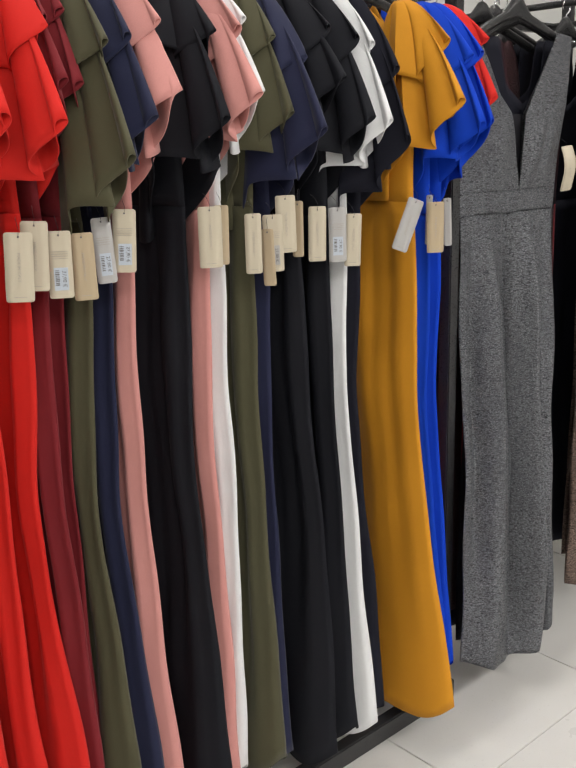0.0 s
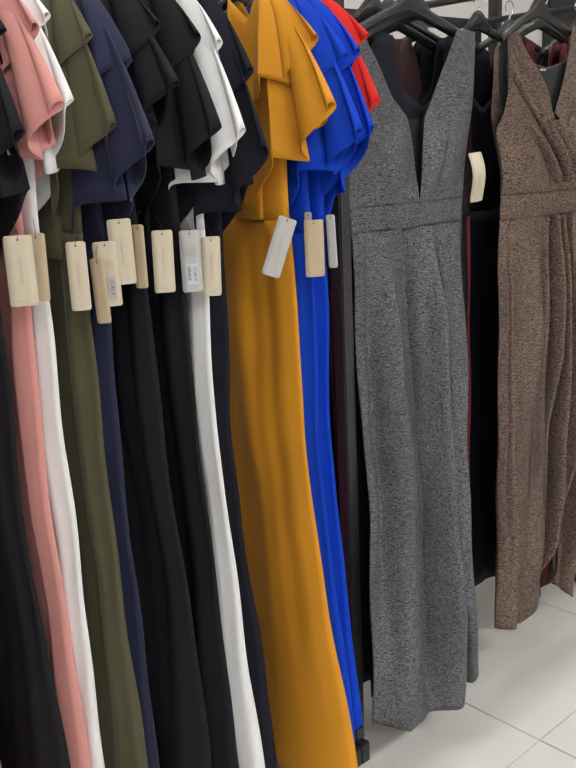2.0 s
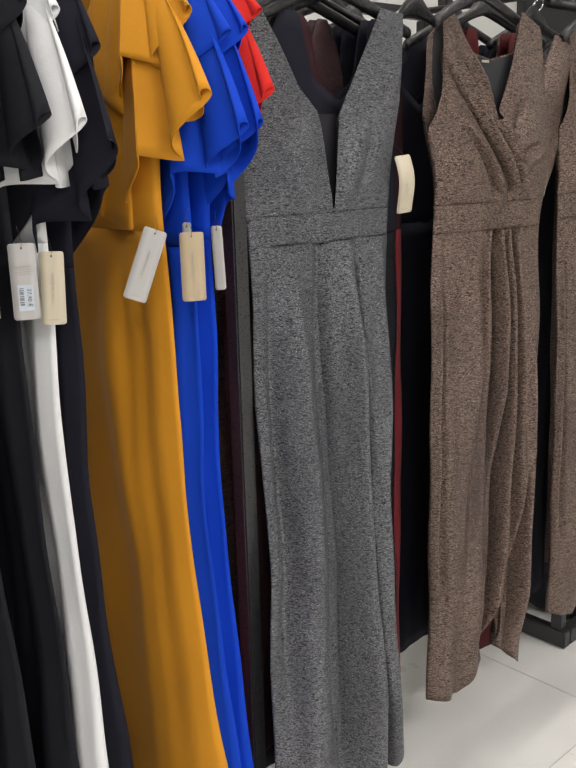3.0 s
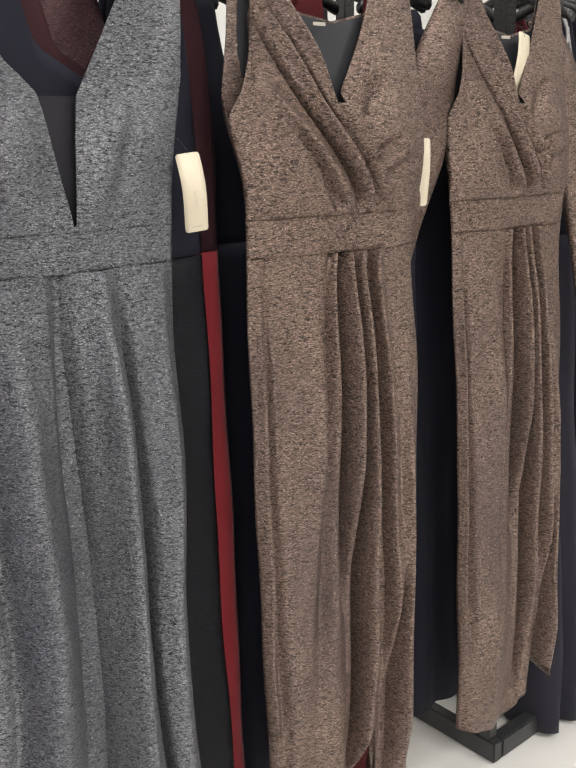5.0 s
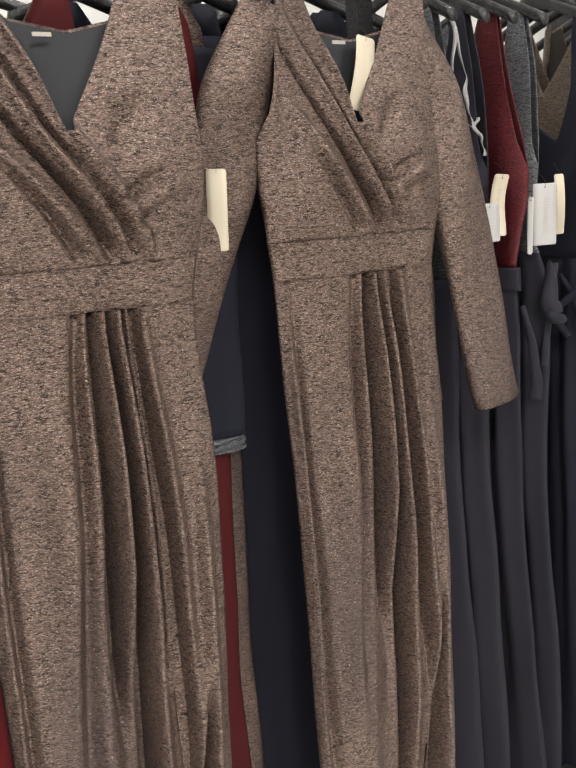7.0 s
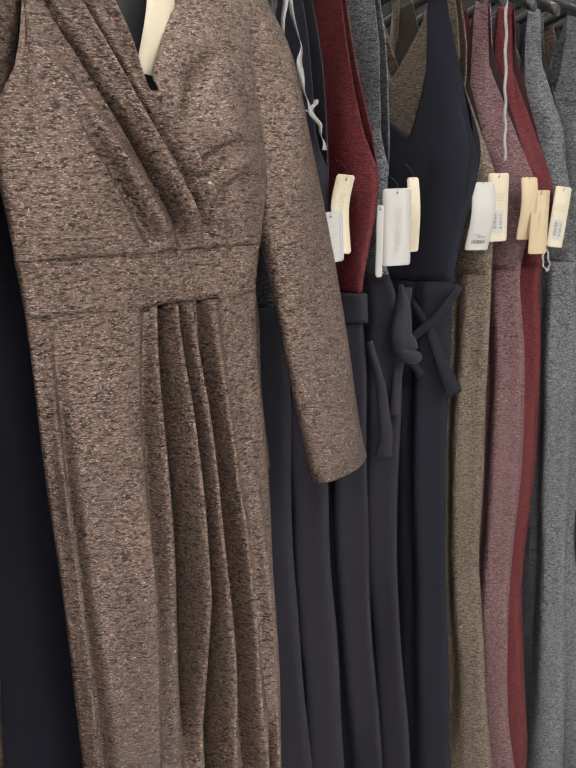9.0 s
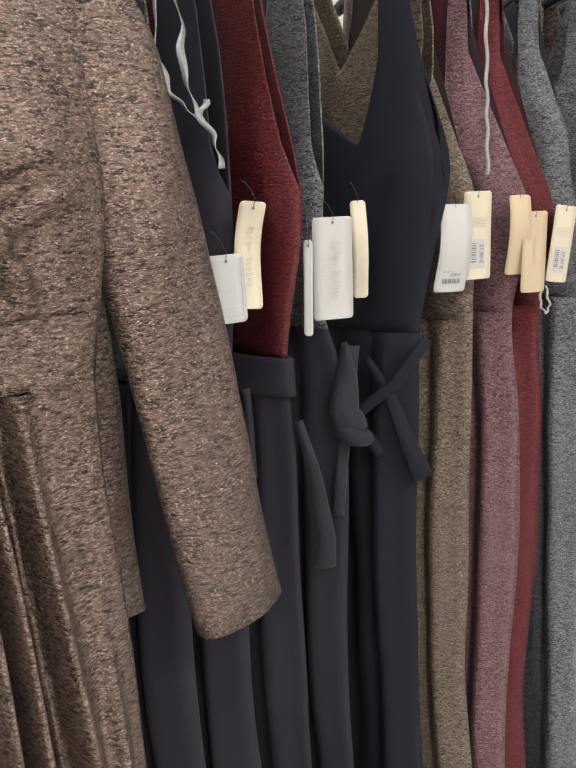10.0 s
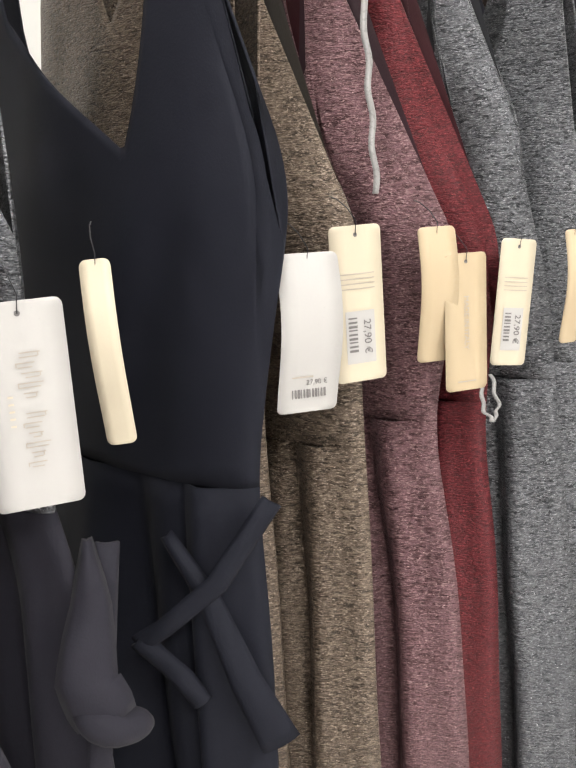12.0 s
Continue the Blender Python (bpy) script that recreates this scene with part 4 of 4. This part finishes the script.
bpy.context.view_layer.update()
belt_rows = [(1.25, -0.17, 0.166, 0), (1.1, -0.17, 0.172, 0)]
v, f = shell(belt_rows, 1.158, flat_top(1.201), flat_top(1.201), [(1.3, 0.0265), (1.0, 0.0265)], [(0.3, 1.2, 0.6, 1.14, 0.2, 0.006)], columns=40, levels=8, seed=5)
piece("belt", mesh_of("belt", v, f, CHARCOAL), s1, "black crepe belt", thick=0.003)
band(out_path(s1, [(3.155, 1.35, 1.17), (3.15, 1.34, 1.12), (3.152, 1.34, 1.07)]), 0.010, CHARCOAL, "belt_end", s1, bulge=0.004)
band(out_path(s1, [(3.20, 1.315, 1.13), (3.215, 1.305, 1.06), (3.235, 1.31, 0.98), (3.24, 1.32, 0.94)]), [0.010 + 0.0012 * k for k in range(16)], CHARCOAL, "belt_end", s1, bulge=0.005)
band(out_path(s2, [(3.285, 1.325, 1.205), (3.275, 1.312, 1.17), (3.262, 1.305, 1.13), (3.268, 1.298, 1.105)]), [0.006, 0.010, 0.014, 0.018, 0.021, 0.024, 0.027, 0.030, 0.032, 0.034, 0.036, 0.038, 0.039, 0.040, 0.039, 0.037], CHARCOAL, "bow_loop", s2, bulge=0.008)
v, f = sweep(out_path(s2, [(3.252, 1.305, 1.112), (3.268, 1.292, 1.100), (3.292, 1.290, 1.092)], 12), [0.004, 0.008, 0.0105, 0.012, 0.0125, 0.0125, 0.012, 0.0115, 0.011, 0.01, 0.008, 0.004], 12)
piece("bow_roll", mesh_of("bow_roll", v, f, CHARCOAL), s2)
band(out_path(s2, [(3.295, 1.32, 1.2), (3.27, 1.318, 1.06), (3.262, 1.318, 1.0)]), 0.015, CHARCOAL, "tie_end", s2, bulge=0.003)
band(out_path(s3, [(3.418, 1.31, 1.19), (3.385, 1.335, 1.135), (3.362, 1.37, 1.10), (3.352, 1.39, 1.085)]), 0.016, INK, "tie", s3, bulge=0.003)
band(out_path(s3, [(3.375, 1.375, 1.165), (3.385, 1.345, 1.12), (3.395, 1.325, 1.06), (3.41, 1.31, 1.01)]), [0.010 + 0.0013 * k for k in range(16)], INK, "tie_end", s3, bulge=0.004)
band(out_path(s3, [(3.352, 1.39, 1.09), (3.37, 1.365, 1.06), (3.378, 1.355, 1.04)]), 0.016, INK, "tie_end", s3, bulge=0.004)


def ribbon(points, width, label, twist=0.0):
    r = thing("hanging_ribbon", label, "ribbon", Matrix.Translation(points[0]))
    pts = [Vector(p) - Vector(points[0]) for p in smooth_path(points, 40)]
    verts, faces = [], []
    for i, p in enumerate(pts):
        a = twist * i / 39 + 0.5
        o = Vector((math.cos(a) * 0.8, -math.sin(a) * 0.6, 0)) * width / 2
        p = p + Vector((0.002 * math.sin(i * 0.9), 0, 0))
        verts += [p - o, p + o]
    faces = [(2 * i, 2 * i + 1, 2 * i + 3, 2 * i + 2) for i in range(39)]
    piece("strip", mesh_of("strip", verts, faces, RIBBON), r, thick=0.0008)
    return r


ribbon([(3.075, 1.36, 1.64), (3.085, 1.335, 1.54), (3.078, 1.33, 1.50), (3.088, 1.325, 1.46), (3.105, 1.32, 1.435), (3.112, 1.318, 1.405)], 0.011, "twisted translucent hanging ribbon on the black dress", 9)
ribbon([(3.075, 1.35, 1.62), (3.055, 1.34, 1.52), (3.062, 1.33, 1.475), (3.09, 1.325, 1.452), (3.10, 1.322, 1.47)], 0.010, "looped translucent hanging ribbon on the black dress", 7)
ribbon([(3.462, 1.405, 1.64), (3.458, 1.40, 1.56), (3.452, 1.392, 1.50), (3.448, 1.388, 1.475), (3.456, 1.388, 1.468), (3.458, 1.39, 1.485)], 0.009, "twisted translucent hanging ribbon on the ink dress", 8)
ribbon([(3.575, 1.345, 1.66), (3.568, 1.335, 1.5), (3.560, 1.325, 1.385)], 0.007, "straight translucent hanging ribbon on the mauve dress", 0.4)
ribbon([(3.648, 1.295, 1.232), (3.642, 1.292, 1.205), (3.652, 1.288, 1.192), (3.663, 1.29, 1.203), (3.660, 1.295, 1.230)], 0.005, "small clear tag loop below a tan tag", 0.2)


# ---- swing tags ----
def text_mesh(words, size):
    c = bpy.data.curves.new("words", "FONT")
    c.body, c.size, c.extrude, c.align_x, c.align_y = words, size, 0.0001, "CENTER", "CENTER"
    o = new("words", c)
    dg = bpy.context.evaluated_depsgraph_get()
    me = bpy.data.meshes.new_from_object(o.evaluated_get(dg))
    bpy.data.objects.remove(o)
    return me


MADE = text_mesh("MADE IN ITALY", 0.0062)
MADE.materials.append(PALEINK)
PRICE = text_mesh("27,90 \u20ac", 0.0080)
PRICE.materials.append(INKBAR)


def bent(z, h, bend):
    return -bend * math.sin(math.pi * min(1, max(0, -z / h)) * 1.3)


def card_mesh(w, h, bend, card):
    bm = bmesh.new()
    r, pts = 0.0042, []
    for cx, cz, a0 in ((w / 2 - r, -r, 0), (-w / 2 + r, -r, 90), (-w / 2 + r, -h + r, 180), (w / 2 - r, -h + r, 270)):
        for k in range(5):
            a = radians(a0 + 22.5 * k)
            pts.append((cx + r * math.cos(a), cz + r * math.sin(a)))
    zs = sorted({round(p[1], 5) for p in pts} | {-h * k / 12 for k in range(1, 12)}, reverse=True)
    rows = []
    for z in zs:
        inset = 0.0
        for edge in (-r, -h + r):
            dz = (z - edge) if edge == -r else (edge - z)
            if dz > 0:
                inset = max(inset, r - math.sqrt(max(0, r * r - dz * dz)))
        half = max(0.0005, w / 2 - inset)
        rows.append([bm.verts.new((half * c, bent(z, h, bend), z)) for c in (-1, -0.4, 0.4, 1)])
    for a, b in zip(rows, rows[1:]):
        for k in range(3):
            bm.faces.new((a[k], b[k], b[k + 1], a[k + 1]))
    me = bpy.data.meshes.new("card")
    bm.to_mesh(me)
    bm.free()
    me.materials.append(card)
    me.polygons.foreach_set("use_smooth", [True] * len(me.polygons))
    return me


def swing_tag(x, y, z, w, h, yaw, tilt, bend, card, printing, colour):
    shade = "cream" if card is CREAM else "white" if card is PAPER else "tan"
    what = {"made": "printed swing tag", "price": "price tag", "plain": "blank swing tag", "brand": "lettered brand tag", "frame": "ruled tag", "stock": "barcode tag"}[printing]
    t = thing("swing_tag", f"{shade} card {what} by the {colour} dress", "tag", pose(x, y, z, 0, tilt, yaw), "swing tags on the dresses")
    c = piece("card", card_mesh(w, h, bend, card), t, thick=0.0007)

    def flat(name, x0, x1, z0, z1, material, lift=0.0006):
        zz = (z0 + z1) / 2
        part(name, box_bm(x0, x1, bent(zz, h, bend) - lift - 0.0002, bent(zz, h, bend) - lift, z0, z1), material, t)

    eye = bmesh.new()
    bmesh.ops.create_circle(eye, cap_ends=True, radius=0.0016, segments=12, matrix=pose(0, -0.0005, -0.0065, 90))
    part("eyelet", eye, INKBAR, t)
    v, f = sweep([(0, -0.001, -0.0065), (0.001, -0.001, 0.003), (-0.001, 0.008, 0.012), (-0.002, 0.022, 0.018), (-0.002, 0.034, 0.02)], 0.0004, 5)
    piece("string", mesh_of("string", v, f, LINING), t)
    if printing == "made":
        m = piece("print", MADE, t, "small capital letters", pose(0, -0.0006 + bent(-h * 0.5, h, bend), -h * 0.5, 90, 90, 0))
        flat("print", -w * 0.22, w * 0.22, -h + 0.007, -h + 0.0078, PALEINK)
    elif printing == "price":
        for k in range(4):
            flat("print", -w * 0.33, w * 0.33, -h * 0.30 - 0.0035 * k - 0.0007, -h * 0.30 - 0.0035 * k, PALEINK)
        flat("price_label", -w * 0.27, w * 0.30, -h * 0.88, -h * 0.54, LABEL if w < 0.038 and x < 2 else PAPER, 0.0005)
        for k in range(9):
            flat("barcode_bar", -w * 0.22, -w * 0.05, -h * (0.58 + 0.026 * k) - 0.0010 - 0.0004 * (k % 3), -h * (0.58 + 0.026 * k), INKBAR, 0.0009)
        piece("print", PRICE, t, "price in dark print", pose(w * 0.14, -0.0012, -h * 0.71, 90, 90, 0))
    elif printing == "brand":
        for k in range(12):
            if k != 5:
                at, x0, x1 = -h * (0.24 + 0.048 * k), -w * (0.04 + 0.05 * (k % 2)), w * (0.12 + 0.07 * (k in (0, 2, 3, 6, 9)))
                flat("lettering_shape", x0, x1, at - 0.0006, at, PALEINK)
                flat("lettering_shape", x0 + 0.001 * (k % 3), x1 - 0.0015, at - 0.0029, at - 0.0023, PALEINK)
                flat("lettering_shape", *((x0, x0 + 0.0006) if k % 2 else (x1 - 0.0014, x1 - 0.0008)), at - 0.0024, at - 0.0005, PALEINK)
        for k in range(5):
            flat("lettering_shape", -w * 0.22, -w * 0.16, -h * (0.44 + 0.035 * k) - 0.001, -h * (0.44 + 0.035 * k), CREAM)
    elif printing == "frame":
        for x0, x1, z0, z1 in ((-w * 0.42, w * 0.42, -0.0045, -0.004), (-w * 0.42, w * 0.42, -h + 0.004, -h + 0.0045), (w * 0.41, w * 0.43, -h + 0.004, -0.004), (-w * 0.43, -w * 0.41, -h + 0.004, -0.004), (-w * 0.2, w * 0.36, -h * 0.36, -h * 0.355), (-w * 0.2, w * 0.36, -h * 0.55, -h * 0.545), (-w * 0.2, w * 0.36, -h * 0.75, -h * 0.745)):
            flat("ruled_line", x0, x1, z0, z1, LABEL)
    elif printing == "stock":
        flat("print", -w * 0.3, w * 0.05, -h * 0.765, -h * 0.755, PALEINK)
        m = piece("print", PRICE, t, "price in dark print", pose(w * 0.12, -0.0008 + bent(-h * 0.8, h, bend), -h * 0.80, 90, 0, 0) @ Matrix.Scale(0.62, 4))
        for k in range(12):
            flat("barcode_bar", -w * 0.28 + w * 0.048 * k, -w * 0.28 + w * 0.048 * k + 0.0008 + 0.0004 * (k % 3), -h * 0.90, -h * 0.84, INKBAR)
    return t


TAGS = [
    (0.606, 1.262, 1.317, 0.041, 0.102, -25, 3, 0, CREAM, "made", "scarlet"),
    (0.639, 1.275, 1.330, 0.040, 0.104, -28, 3, 0, CREAM, "made", "scarlet"),
    (0.674, 1.27, 1.313, 0.037, 0.102, -25, 1, 0, CREAM, "price", "burgundy"),
    (0.711, 1.268, 1.307, 0.036, 0.104, -25, -1, 0, TAN, "made", "olive green"),
    (0.749, 1.272, 1.327, 0.031, 0.103, -20, -3, 0, PAPER, "price", "navy blue"),
    (0.792, 1.27, 1.337, 0.037, 0.100, -25, 3, 0, CREAM, "price", "dusty pink"),
    (0.958, 1.268, 1.330, 0.041, 0.104, -25, -0, 0, CREAM, "made", "dusty pink"),
    (0.996, 1.285, 1.329, 0.027, 0.103, -30, 1, 0, TAN, "made", "white"),
    (1.048, 1.262, 1.312, 0.030, 0.106, -28, 0, 0, CREAM, "made", "olive green"),
    (1.109, 1.28, 1.305, 0.038, 0.104, -25, -1, 0, CREAM, "price", "navy blue"),
    (1.085, 1.268, 1.282, 0.023, 0.103, -50, -2, 0, TAN, "plain", "navy blue"),
    (1.134, 1.272, 1.338, 0.038, 0.104, -25, -1, 0, CREAM, "made", "black"),
    (1.176, 1.285, 1.325, 0.021, 0.104, -50, -0, 0, TAN, "plain", "black"),
    (1.213, 1.27, 1.313, 0.035, 0.103, -25, 1, 0, CREAM, "made", "black"),
    (1.274, 1.278, 1.307, 0.036, 0.105, -25, 0, 0, PAPER, "price", "white"),
    (1.317, 1.276, 1.292, 0.034, 0.103, -25, 2, 0, CREAM, "made", "black"),
    (1.481, 1.255, 1.310, 0.036, 0.110, -25, 21, 0, PAPER, "made", "ochre yellow"),
    (1.551, 1.262, 1.300, 0.038, 0.107, -28, -0, 0, TAN, "made", "royal blue"),
    (1.564, 1.29, 1.313, 0.014, 0.106, -50, 1, 0, PAPER, "plain", "royal blue"),
    (1.623, 1.29, 1.303, 0.018, 0.104, -45, -2, 0, PAPER, "plain", "scarlet"),
    (2.080, 1.285, 1.401, 0.034, 0.110, -20, -6, 0.012, CREAM, "made", "black"),
    (2.538, 1.262, 1.410, 0.028, 0.112, -30, 2, 0.006, CREAM, "plain", "bronze glitter"),
    (2.805, 1.258, 1.586, 0.037, 0.106, 5, 11, 0.004, CREAM, "plain", "bronze glitter"),
    (3.076, 1.275, 1.326, 0.036, 0.066, -20, -2, 0, PAPER, "frame", "grey glitter"),
    (3.135, 1.3, 1.372, 0.028, 0.106, -20, 6, -0.01, CREAM, "brand", "grey glitter"),
    (3.248, 1.303, 1.350, 0.047, 0.112, -22, 0, 0, PAPER, "brand", "wine glitter"),
    (3.311, 1.325, 1.364, 0.018, 0.113, -38, -2, 0.010, CREAM, "plain", "grey glitter"),
    (3.213, 1.305, 1.328, 0.010, 0.104, -45, 1, 0, PAPER, "plain", "wine glitter"),
    (3.451, 1.294, 1.353, 0.044, 0.108, -22, 2, 0.008, PAPER, "stock", "ink black"),
    (3.507, 1.301, 1.366, 0.040, 0.111, -22, 0, 0, CREAM, "price", "old gold glitter"),
    (3.601, 1.302, 1.357, 0.032, 0.106, -25, 1, 0.006, TAN, "plain", "mauve glitter"),
    (3.620, 1.289, 1.335, 0.038, 0.109, -22, 1, 0, TAN, "made", "wine red glitter"),
    (3.702, 1.292, 1.338, 0.035, 0.107, -22, 8, 0, CREAM, "price", "grey glitter"),
    (3.791, 1.292, 1.338, 0.020, 0.104, -22, 2, 0.006, TAN, "plain", "grey glitter"),
]
for tag in TAGS:
    swing_tag(*tag)

# ---- floor tiles ----
floor = bpy.data.objects["floor"]
tb = box_bm(0.0015, 0.5985, 0.0015, 0.5985, -0.01, 0.0, 0.0012)
tile_mesh = bpy.data.meshes.new("tile")
tb.to_mesh(tile_mesh)
tb.free()
tile_mesh.materials.append(TILE)
for i in range(-4, 12):
    for j in range(-5, 4):
        o = new("tile", tile_mesh)
        o.parent = floor
        o.location = (1.472 + 0.6 * i, 1.075 + 0.6 * j, random.uniform(-0.0003, 0.0003))
